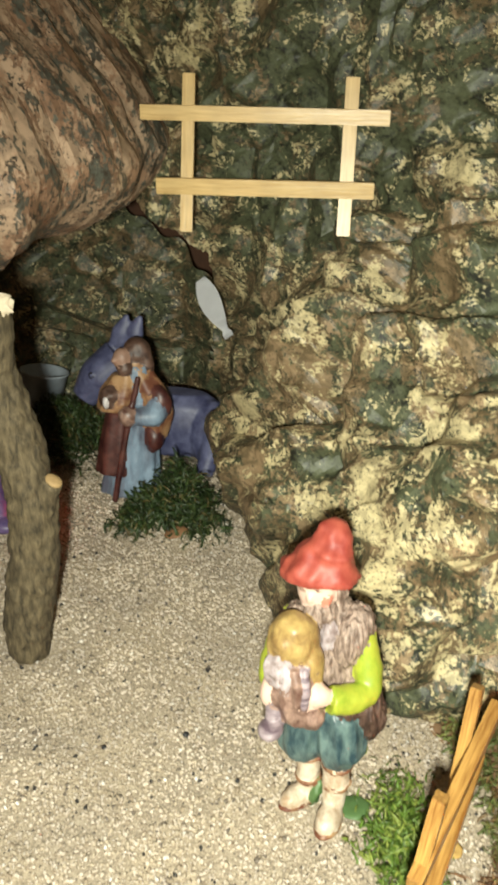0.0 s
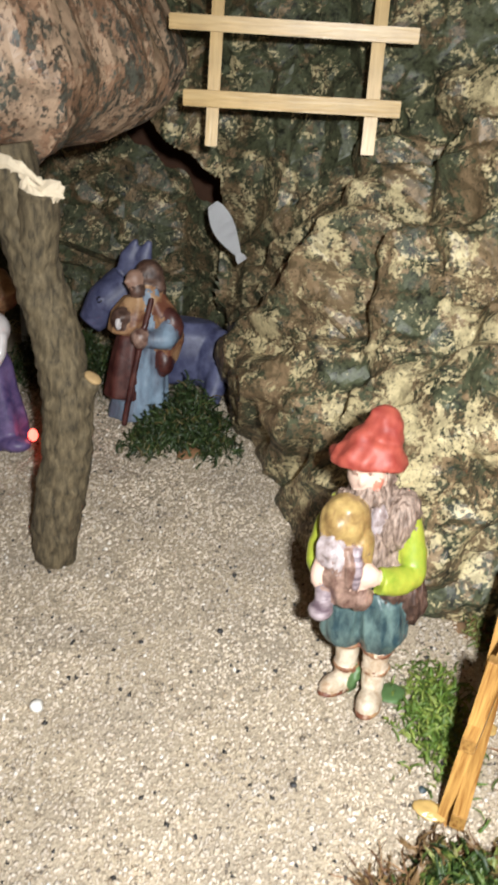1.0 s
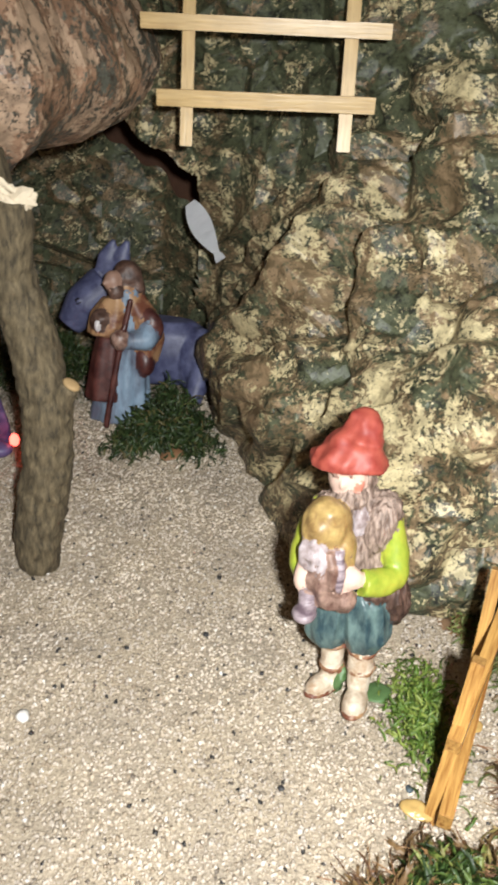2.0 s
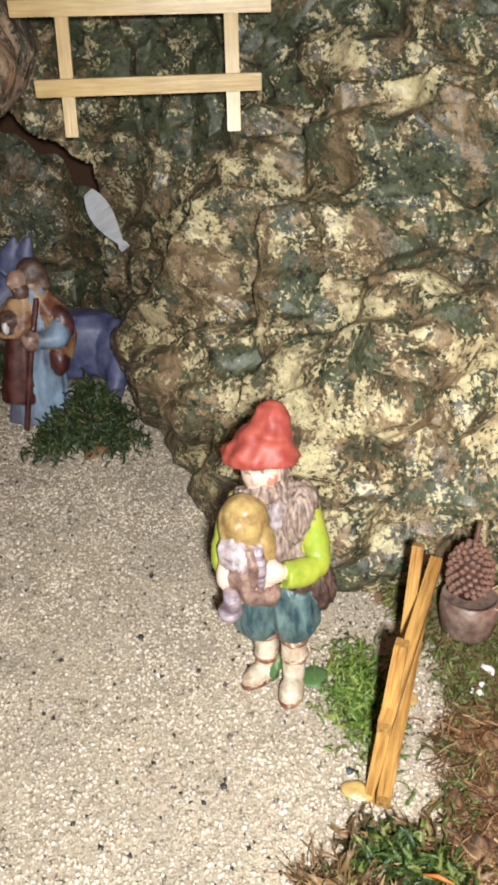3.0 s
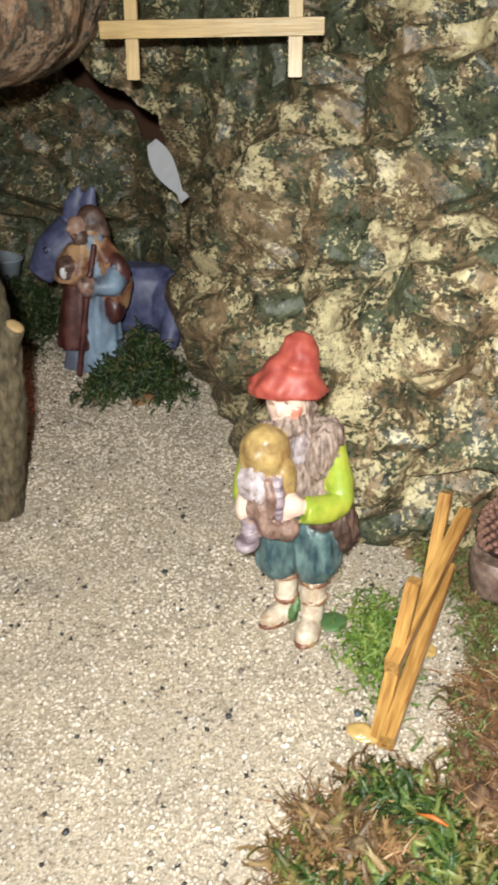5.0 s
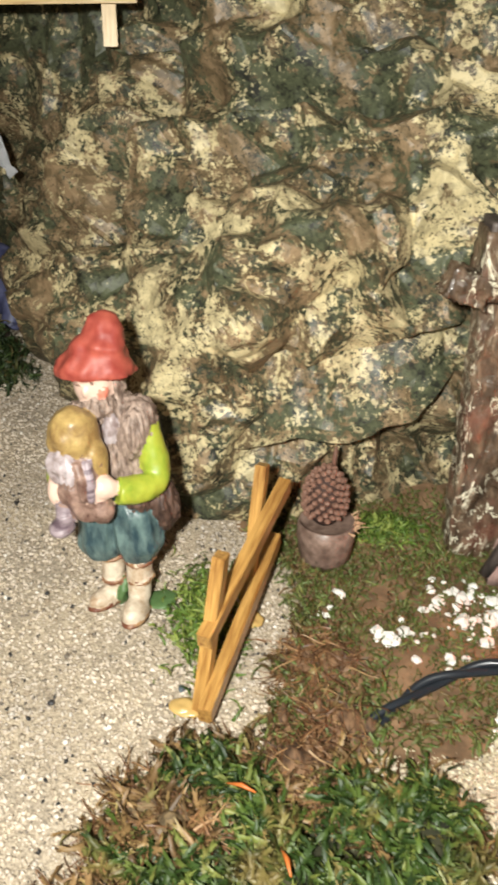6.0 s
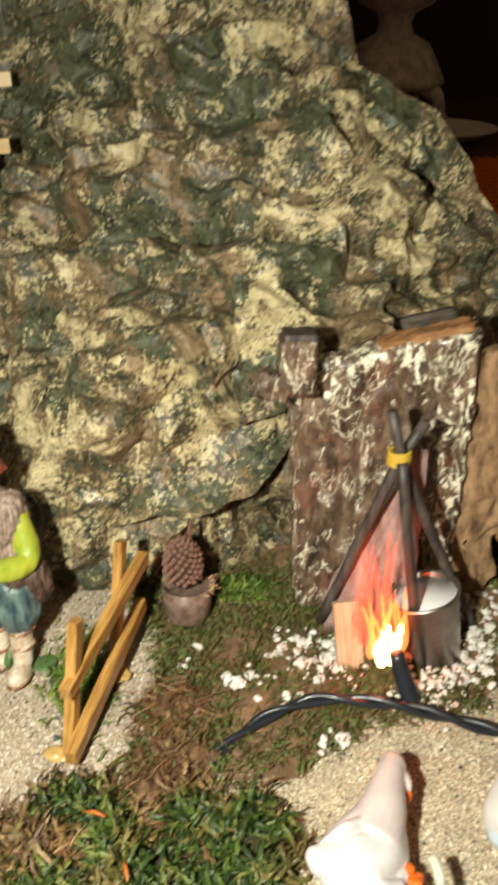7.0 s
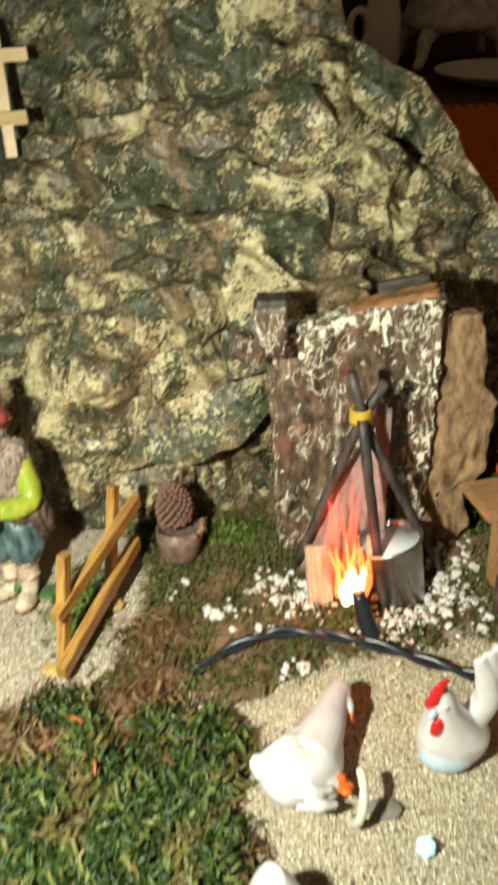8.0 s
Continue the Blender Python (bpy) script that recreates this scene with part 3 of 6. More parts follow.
def in_peat(x, y):
    """Inside the brown mossy floor between pot, bark wall and cable."""
    left = x - np.interp(y, [0.17, 0.20, 0.225, 0.26, 0.30], [0.062, 0.068, 0.082, 0.083, 0.07])
    front = y - np.interp(x, [0.07, 0.10, 0.125, 0.16, 0.21, 0.25], [0.17, 0.192, 0.198, 0.207, 0.214, 0.21])
    return np.minimum(np.minimum(left, front) * 30, 0.6) + patch_edge(x, y, 0.10, 75)


def mound_height(x, y):
    return 0.009 * np.sqrt(np.clip(in_moss_mound(x, y), 0, 1)) * (0.8 + 0.4 * smooth_noise(np.stack([x, y, 0 * x], -1), 0.02, 77))


def sheet(name, x0, x1, y0, y1, nx, ny, height, inside, material, label, category):
    x, y = np.meshgrid(np.linspace(x0, x1, nx), np.linspace(y0, y1, ny), indexing="ij")
    p = np.stack([x, y, height(x, y)], -1)
    faces = grid_faces(nx, ny)
    c = p.reshape(-1, 3)[faces].mean(1)
    ob = mesh_object(name, p.reshape(-1, 3), faces[inside(c[:, 0], c[:, 1]) > 0], material)
    return tagged(ob, label, category, kind="structure")


def ground_cover():
    sheet("peat_floor", 0.04, 0.36, 0.16, 0.34, 200, 120,
          lambda x, y: -0.0012 + 0.0035 * np.clip(in_peat(x, y) * 2, -0.4, 1) + 0.0016 * smooth_noise(np.stack([x, y, 0 * x], -1), 0.012, 81),
          lambda x, y: in_peat(x, y) + 0.1, PEAT, "damp brown peat floor with thin moss", "ground")
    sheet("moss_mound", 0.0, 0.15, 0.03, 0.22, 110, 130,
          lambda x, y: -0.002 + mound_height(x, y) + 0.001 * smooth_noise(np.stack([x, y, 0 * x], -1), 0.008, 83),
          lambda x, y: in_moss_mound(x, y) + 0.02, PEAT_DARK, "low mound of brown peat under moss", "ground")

    def sand_place(rng, n):
        x, y = rng.uniform(-0.20, 0.105, n), 0.09 + 0.40 * rng.uniform(0, 1, n) ** 1.15
        keep = (in_moss_mound(x, y) < 0.12) & (in_peat(x, y) < 0.06)
        x, y = x[keep], y[keep]
        return sand_grain(rng, x, y, 0.00044 + 0.00085 * rng.uniform(0, 1, len(x)) ** 2.4 + 0.0007 * (rng.uniform(0, 1, len(x)) < 0.003))

    def fine_place(rng, n):
        x, y = rng.uniform(0.085, 0.27, n), rng.uniform(0.05, 0.225, n)
        keep = (in_moss_mound(x, y) < 0.12) & (in_peat(x, y) < 0.06) & (x > 0.105 - 0.02 * rng.uniform(0, 1, n))
        x, y = x[keep], y[keep]
        return sand_grain(rng, x, y, 0.00032 + 0.00075 * rng.uniform(0, 1, len(x)) ** 3.2)

    def sand_grain(rng, x, y, s):
        p = np.stack([x, y, np.zeros_like(x)], -1)
        z = 0.0012 * smooth_noise(p, 0.045, 3) + 0.0005 * smooth_noise(p, 0.012, 4) - 0.0006
        return np.stack([x, y, z + s * 0.12], -1), s, lambda r, k: r.uniform(0, np.pi, k)

    scatter("sand_grains", 90000, sand_place, GRAIN_SHAPE, GRAIN, "loose pale sand grains with dark and white specks", "sand", 5)
    scatter("fine_sand_grains", 62000, fine_place, GRAIN_SHAPE, GRAIN_FINE, "fine yellowish sand grains round the white birds", "sand", 25)

    up = lambda lo, hi: (lambda r, k: r.uniform(lo, hi, k))

    def mound_place(rng, n):
        x, y = rng.uniform(0.005, 0.14, n * 3), rng.uniform(0.04, 0.215, n * 3)
        d = in_moss_mound(x, y)
        clump = smooth_noise(np.stack([x, y, 0 * x], -1), 0.011, 72)
        keep = (in_dry(x, y) < 0.25 * rng.uniform(-0.5, 1, len(x))) & (d > 0.10 + 0.22 * rng.uniform(0, 1, len(x))) & (clump > -0.55 + rng.uniform(-0.3, 0.3, len(x)))
        x, y, clump = x[keep][:n], y[keep][:n], clump[keep][:n]
        return np.stack([x, y, mound_height(x, y) - 0.001 + 0.0034 * clump - 0.001], -1), 0.0052 + 0.0062 * rng.uniform(0, 1, len(x)) ** 1.3, up(0.1, 1.35)

    scatter("moss_leaves", 10500, mound_place, SPRIG_SHAPE, MOSS, "lush green moss leaves on the low mound", "moss", 6)

    def fringe_place(rng, n):
        x, y = rng.uniform(0.0, 0.15, n * 6), rng.uniform(0.04, 0.24, n * 6)
        d = in_moss_mound(x, y)
        strip = (np.abs(x - 0.083 - 0.1 * (y - 0.2)) < 0.014) & (y > 0.180) & (y < 0.238) & (rng.uniform(0, 1, len(x)) < 0.12)
        keep = ((d > -0.12) & (d < 0.22 * rng.uniform(0.2, 1.3, len(x))) & (rng.uniform(0, 1, len(x)) < 0.6)) | strip | (in_dry(x, y) > 0.05 * rng.uniform(0, 1, len(x)))
        x, y = x[keep][:n], y[keep][:n]
        return np.stack([x, y, mound_height(x, y) - 0.001], -1), rng.uniform(0.005, 0.012, len(x)), up(0.6, 1.5)

    scatter("dry_moss_fringe", 2600, fringe_place, SPRIG_SHAPE, MOSS_BROWN, "dry brown moss strands round the mound", "moss", 7)

    def clump_height(x, y):
        d = in_dry(x, y)
        return 0.0105 * np.sqrt(np.clip(d, 0, 1)) * (0.8 + 0.6 * smooth_noise(np.stack([x, y, 0 * x], -1), 0.006, 89)) - 0.001

    sheet("dry_clump", 0.0, 0.07, 0.135, 0.20, 120, 120, clump_height, in_dry,
          two_tone("matted_dry_moss", (0.060, 0.040, 0.018), (0.26, 0.175, 0.085), 380, 0.36, 0.64, 0.85, 0.9, (0.5, 1, 1)),
          "matted dry brown moss clumps at the mound's edge", "ground")

    def on_strip(x, y):
        return 0.0125 - np.abs(x - 0.085 - 0.16 * (y - 0.21)) + 0.008 * smooth_noise(np.stack([x, y, 0 * x], -1), 0.012, 86) + 0.004 * smooth_noise(np.stack([x, y, 0 * x], -1), 0.005, 84) - 0.9 * np.maximum(0.198 - y, 0) - 0.6 * np.maximum(y - 0.226, 0)

    def root_place(rng, n):
        x, y = rng.uniform(0.0, 0.15, n * 8), rng.uniform(0.04, 0.24, n * 8)
        d = in_moss_mound(x, y)
        strip = (np.abs(x - 0.084 - 0.1 * (y - 0.2)) < 0.010 + 0.006 * rng.uniform(-1, 1, len(x))) & (y > 0.176) & (y < 0.240)
        keep = ((d > -0.14) & (d < 0.20) & (rng.uniform(0, 1, len(x)) < 0.35)) | strip | ((in_dry(x, y) > 0) & (rng.uniform(0, 1, len(x)) < 0.6))
        x, y = x[keep][:n], y[keep][:n]
        return np.stack([x, y, mound_height(x, y) + 0.0055 * rng.uniform(0, 1, len(x)) * (on_strip(x, y) > 0) + 0.0015], -1), rng.uniform(0.004, 0.010, len(x)), up(1.3, 1.7)

    scatter("root_fibres", 4200, root_place, STRAND_SHAPE, MOSS_RED, "reddish-brown dry root fibres beside the mound", "roots", 17)

    sheet("root_mat", 0.055, 0.12, 0.15, 0.25, 150, 200,
          lambda x, y: 0.0015 + 0.004 * step(0, 0.012, on_strip(x, y)) + 0.0034 * np.abs(smooth_noise(np.stack([x, 0.45 * y, 0 * x], -1), 0.0050, 87)) + 0.0012 * smooth_noise(np.stack([x, 0.5 * y, 0 * x], -1), 0.0020, 88) + mound_height(x, y),
          on_strip, two_tone("matted_brown_fibre", (0.050, 0.026, 0.013), (0.24, 0.130, 0.064), 420, 0.36, 0.64, 0.85, 0.9, (1, 0.35, 1)),
          "matted reddish-brown root fibre beside the mound", "ground")

    def strip_place(rng, n):
        x, y = rng.uniform(0.06, 0.115, n * 5), rng.uniform(0.185, 0.245, n * 5)
        d = on_strip(x, y)
        keep = (d > -0.004) & (d < 0.008 * rng.uniform(0, 1, len(x)))
        x, y = x[keep][:n], y[keep][:n]
        return np.stack([x, y, 0.003 + 0.004 * step(0, 0.012, on_strip(x, y))], -1), rng.uniform(0.003, 0.0075, len(x)), up(0.7, 1.5)

    scatter("strip_moss", 190, strip_place, SPRIG_SHAPE, MOSS_OLIVE, "sparse olive moss along the root fibre", "moss", 18)

    def floor_place(rng, n):
        x, y = rng.uniform(0.07, 0.30, n * 4), rng.uniform(0.18, 0.315, n * 4)
        p = np.stack([x, y, 0 * x], -1)
        keep = (in_peat(x, y) > -0.04) & (smooth_noise(p, 0.016, 91) + 0.6 * smooth_noise(p, 0.006, 92) > -0.62 + 0.45 * rng.uniform(-1, 1, len(x)))
        x, y = x[keep][:n], y[keep][:n]
        return np.stack([x, y, 0.0012 + 0.0022 * rng.uniform(0, 1, len(x))], -1), rng.uniform(0.0020, 0.0052, len(x)), up(0.7, 1.5)

    scatter("floor_moss", 21000, floor_place, SPRIG_SHAPE, MOSS_OLIVE, "thin flattened moss over the brown floor", "moss", 8)

    def tuft(cx, cy, rx, ry, hz, lo, hi):
        def place(rng, n):
            u, v, w = rng.normal(0, 0.45, n), rng.normal(0, 0.45, n), rng.uniform(0, 1, n)
            return np.stack([cx + rx * u, cy + ry * v, np.maximum(hz * w * np.exp(-u * u - v * v), 0.0)], -1), rng.uniform(lo, hi, n), up(0.1, 1.4)
        return place

    scatter("moss_tuft", 760, tuft(0.053, 0.250, 0.013, 0.027, 0.005, 0.0030, 0.0064), SPRIG_SHAPE, MOSS_BRIGHT, "bright green moss tuft beside the shepherd", "moss", 9)
    def mouth_place(rng, n):
        k = rng.choice(5, n, p=(0.30, 0.26, 0.18, 0.14, 0.12))
        cx, cy = np.array([-0.056, -0.047, -0.067, -0.040, -0.072])[k], np.array([0.436, 0.428, 0.428, 0.418, 0.416])[k]
        hz, r = np.array([0.032, 0.028, 0.016, 0.010, 0.006])[k], np.array([0.0105, 0.0105, 0.008, 0.009, 0.007])[k]
        u, v = rng.normal(0, 0.75, n), rng.normal(0, 0.75, n)
        return np.stack([cx + r * u, cy + r * v, hz * rng.uniform(0, 1, n) * np.exp(-0.6 * (u * u + v * v))], -1), rng.uniform(0.003, 0.0088, n), up(0.2, 1.5)

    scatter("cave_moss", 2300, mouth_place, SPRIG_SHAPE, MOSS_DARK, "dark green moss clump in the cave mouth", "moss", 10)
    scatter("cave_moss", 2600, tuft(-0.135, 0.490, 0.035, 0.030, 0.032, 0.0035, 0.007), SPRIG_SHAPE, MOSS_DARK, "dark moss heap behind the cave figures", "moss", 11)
    scatter("wall_moss", 850, tuft(0.122, 0.290, 0.018, 0.008, 0.008, 0.003, 0.006), SPRIG_SHAPE, MOSS_BRIGHT, "green moss strip along the rock foot", "moss", 12)
    scatter("side_moss", 1300, tuft(0.252, 0.300, 0.020, 0.026, 0.05, 0.005, 0.010), SPRIG_SHAPE, MOSS, "green moss heap beside the cork bark", "moss", 13)

    def crumb_place(rng, n):
        k = rng.integers(0, 4, n)
        cx, cy = np.array([0.217, 0.203, 0.146, 0.184])[k], np.array([0.252, 0.229, 0.240, 0.224])[k]
        return np.stack([cx + rng.normal(0, 0.0085, n), cy + rng.normal(0, 0.0090, n), 0.0036 + 0.0012 * rng.uniform(0, 1, n)], -1), rng.uniform(0.0004, 0.0011, n), up(0, 3.1)

    scatter("white_crumbs", 260, crumb_place, GRAIN_SHAPE, WHITE_CHIP, "fine white crumbs strewn over the fire's moss", "crumbs", 15)


# ---------------------------------------------------------------- solid helpers


def slab(bm, size, m, bevel=0.0004, cuts=0, rough=0.0, seed=1):
    """A bevelled block, optionally cut up and roughened."""
    bm2 = bmesh.new()
    bmesh.ops.create_cube(bm2, size=1)
    for v in bm2.verts:
        v.co = Vector((v.co.x * size[0], v.co.y * size[1], v.co.z * size[2]))
    if cuts:
        bmesh.ops.subdivide_edges(bm2, edges=bm2.edges[:], cuts=cuts, use_grid_fill=True)
        for v in bm2.verts:
            v.co += Vector(noise.noise_vector(v.co * (0.35 / max(size)) * 60 + Vector((seed, 0, 0)))) * rough
            v.co += Vector(noise.noise_vector(v.co * 260 + Vector((0, seed, 0)))) * rough * 0.6
    elif bevel:
        bmesh.ops.bevel(bm2, geom=bm2.edges[:], offset=bevel, segments=2, affect="EDGES")
    me = bpy.data.meshes.new("tmp")
    bm2.to_mesh(me)
    bm2.free()
    me.transform(m)
    bm.from_mesh(me)
    bpy.data.meshes.remove(me)
    return bm


def frame_along(pts):
    """Tangents and side vectors along a line of points."""
    pts = [Vector(p) for p in pts]
    out = []
    for i in range(len(pts)):
        t = (pts[min(i + 1, len(pts) - 1)] - pts[max(i - 1, 0)]).normalized()
        ref = Vector((0, 1, 0)) if abs(t.y) < 0.9 else Vector((1, 0, 0))
        a = t.cross(ref).normalized()
        out.append((pts[i], a, t.cross(a).normalized()))
    return out


def resample(pts, radii, n):
    pts = np.array(pts, float)
    d = np.r_[0, np.cumsum(np.linalg.norm(np.diff(pts, axis=0), axis=1))]
    s = np.linspace(0, d[-1], n)
    q = np.stack([np.interp(s, d, pts[:, k]) for k in range(3)], -1)
    for _ in range(max(1, n // 8)):
        q[1:-1] = (q[:-2] + 2 * q[1:-1] + q[2:]) / 4
    return q, np.interp(s, d, radii)


def tube(bm, pts, radii, sides=12, rough=0.0, freq=200, seed=0, squash=1.0):
    """A round bar along points, with capped ends."""
    rings = []
    for (p, a, b), r in zip(frame_along(pts), radii):
        ring = []
        for i in range(sides):
            th = 2 * math.pi * i / sides
            q = p + a * (math.cos(th) * r) + b * (math.sin(th) * r * squash)
            if rough:
                q = q + (q - p).normalized() * noise.noise(q * freq + Vector((seed, seed, 0))) * rough
            ring.append(bm.verts.new(q))
        rings.append(ring)
    for r0, r1 in zip(rings, rings[1:]):
        for i in range(sides):
            j = (i + 1) % sides
            bm.faces.new((r0[i], r0[j], r1[j], r1[i]))
    bm.faces.new(rings[0][::-1])
    bm.faces.new(rings[-1])
    return bm


def ball(bm, at, radii, turn=(0, 0, 0), rough=0.0, freq=200, seed=0, u=20, v=14):
    m = Matrix.Translation(at) @ Euler([radians(a) for a in turn]).to_matrix().to_4x4() @ Matrix.Diagonal((*radii, 1))
    made = bmesh.ops.create_uvsphere(bm, u_segments=u, v_segments=v, radius=1, matrix=m)["verts"]
    if rough:
        c = Vector(at)
        for w in made:
            w.co += (w.co - c).normalized() * noise.noise(w.co * freq + Vector((seed, 0, seed))) * rough
    return bm


class Sculpt:
    """A painted cast figure: several swellings run together into ONE mesh, with a paint for each."""

    def __init__(self):
        self.bm, self.mats = bmesh.new(), []

    def paint(self, before, material):
        if material not in self.mats:
            self.mats.append(material)
        k = self.mats.index(material)
        self.bm.faces.ensure_lookup_table()
        for f in self.bm.faces[before:]:
            f.material_index, f.smooth = k, True

    def ball(self, material, *args, **kw):
        n = len(self.bm.faces)
        ball(self.bm, *args, **kw)
        self.paint(n, material)

    def tube(self, material, pts, radii, n=14, **kw):
        k = len(self.bm.faces)
        q, r = resample(pts, radii, n)
        tube(self.bm, q, r, **kw)
        self.paint(k, material)

    def loft(self, material, rings, sides=28, folds=0, depth=0.0, rough=0.0, freq=250, seed=0):
        """rings: (x, y, z, rx, ry), bottom to top."""
        k = len(self.bm.faces)
        rings = np.array(rings, float)
        n = max(12, len(rings) * 4)
        s = np.linspace(0, len(rings) - 1, n)
        rs = np.stack([np.interp(s, range(len(rings)), rings[:, c]) for c in range(5)], -1)
        rs[1:-1] = (rs[:-2] + 2 * rs[1:-1] + rs[2:]) / 4
        loops = []
        for x, y, z, rx, ry in rs:
            loop = []
            for i in range(sides):
                th = 2 * math.pi * i / sides
                w = 1 + depth * math.sin(folds * th + 40 * z + seed)
                q = Vector((x + math.cos(th) * rx * w, y + math.sin(th) * ry * w, z))
                if rough:
                    q += Vector((math.cos(th), math.sin(th), 0)) * noise.noise(q * freq + Vector((seed, 0, 0))) * rough
                loop.append(self.bm.verts.new(q))
            loops.append(loop)
        for a, b in zip(loops, loops[1:]):
            for i in range(sides):
                j = (i + 1) % sides
                self.bm.faces.new((a[i], a[j], b[j], b[i]))
        self.bm.faces.new(loops[0][::-1])
        self.bm.faces.new(loops[-1])
        self.paint(k, material)

    def finish(self, name, m, label, category, group="", voxel=0.0009, fur=()):
        """Melt the swellings into one cast skin, paint each face by the swelling nearest to it, and comb the fur."""
        rough = bpy.data.meshes.new(name)
        self.bm.normal_update()
        self.bm.to_mesh(rough)
        tree = BVHTree.FromBMesh(self.bm)
        self.bm.faces.ensure_lookup_table()
        paints = [f.material_index for f in self.bm.faces]
        raw = new(name, rough)
        mod = raw.modifiers.new("melt", "REMESH")
        mod.mode, mod.voxel_size, mod.use_smooth_shade = "VOXEL", voxel, True
        mod = raw.modifiers.new("soften", "SMOOTH")
        mod.factor, mod.iterations = 0.5, 3
        graph = bpy.context.evaluated_depsgraph_get()
        me = bpy.data.meshes.new_from_object(raw.evaluated_get(graph))
        bpy.data.objects.remove(raw)
        bpy.data.meshes.remove(rough)
        me.materials.clear()
        for mat in self.mats:
            me.materials.append(mat)
        slots = []
        hairy = {self.mats.index(f) for f in fur if f in self.mats}
        comb = {}
        for f in me.polygons:
            c = f.center + noise.noise_vector(f.center * 420) * 0.0006
            k = paints[tree.find_nearest(c)[2]]
            slots.append(k)
            if k in hairy:
                for v in f.vertices:
                    comb[v] = True
        me.polygons.foreach_set("material_index", np.array(slots, dtype=np.int32))
        me.polygons.foreach_set("use_smooth", np.full(len(me.polygons), True))
        for v in comb:
            q = me.vertices[v]
            lock = noise.noise(Vector((q.co.x * 900, q.co.y * 900, q.co.z * 260)))
            q.co += q.normal * (0.0007 * lock)
        self.bm.free()
        me.name = name
        ob = new(name, me)
        ob.matrix_world = m
        return tagged(ob, label, category, group)

# ---------------------------------------------------------------- things by the path


def strip(name, parent, material, a, b, width, thick, facing=(0, -1, 0), label=""):
    """A sawn wooden strip from a to b; its flat side faces the given way."""
    a, b = Vector(a), Vector(b)
    z = (b - a).normalized()
    y = Vector(facing) - z * Vector(facing).dot(z)
    y.normalize()
    x = y.cross(z)
    bm = bmesh.new()
    slab(bm, (width, thick, (b - a).length), Matrix.Identity(4), bevel=0.00025)
    m = Matrix((x, y, z)).transposed().to_4x4()
    m.translation = (a + b) / 2
    ob = part(name, bm, material, parent, label)
    ob.matrix_local = m
    return ob


def fences():
    f = empty("fence", pose(0, 0, 0), "small pale wooden strip fence leaning on the rock", "fence", "toy fences")
    strip("post", f, PALE_WOOD, (-0.049, 0.434, 0.147), (-0.050, 0.4475, 0.211), 0.0054, 0.0026)
    strip("post", f, PALE_WOOD, (0.0205, 0.434, 0.149), (0.0195, 0.4475, 0.212), 0.0058, 0.0026)
    strip("rail", f, PALE_WOOD, (-0.070, 0.4405, 0.1955), (0.036, 0.4395, 0.1975), 0.0062, 0.0026)
    strip("rail", f, PALE_WOOD, (-0.062, 0.4335, 0.1665), (0.032, 0.4330, 0.1690), 0.0068, 0.0026)

    f = empty("fence", pose(0, 0, 0), "honey-coloured wooden strip fence standing in the sand", "fence", "toy fences")
    side = (0.92, -0.39, 0)
    strip("post", f, HONEY_WOOD, (0.0660, 0.2490, -0.002), (0.0725, 0.2690, 0.051), 0.0050, 0.0038, side)
    strip("post", f, HONEY_WOOD, (0.0500, 0.2130, -0.002), (0.0570, 0.2250, 0.052), 0.0052, 0.0038, side)
    strip("rail", f, HONEY_WOOD, (0.0517, 0.2140, 0.0297), (0.0810, 0.2740, 0.0390), 0.0058, 0.0042, side)
    strip("rail", f, HONEY_WOOD, (0.0516, 0.2055, 0.0085), (0.0785, 0.2733, 0.0158), 0.0064, 0.0042, side)
    for at in ((0.046, 0.214, 0.002), (0.0685, 0.2480, 0.002)):
        bm = bmesh.new()
        ball(bm, at, (0.0044, 0.0040, 0.0013), rough=0.0016, freq=330)
        part("glue_blob", bm, plain("amber_glue", (0.52, 0.34, 0.12), 0.25, 0.2), f, "amber dried glue", smooth=True)


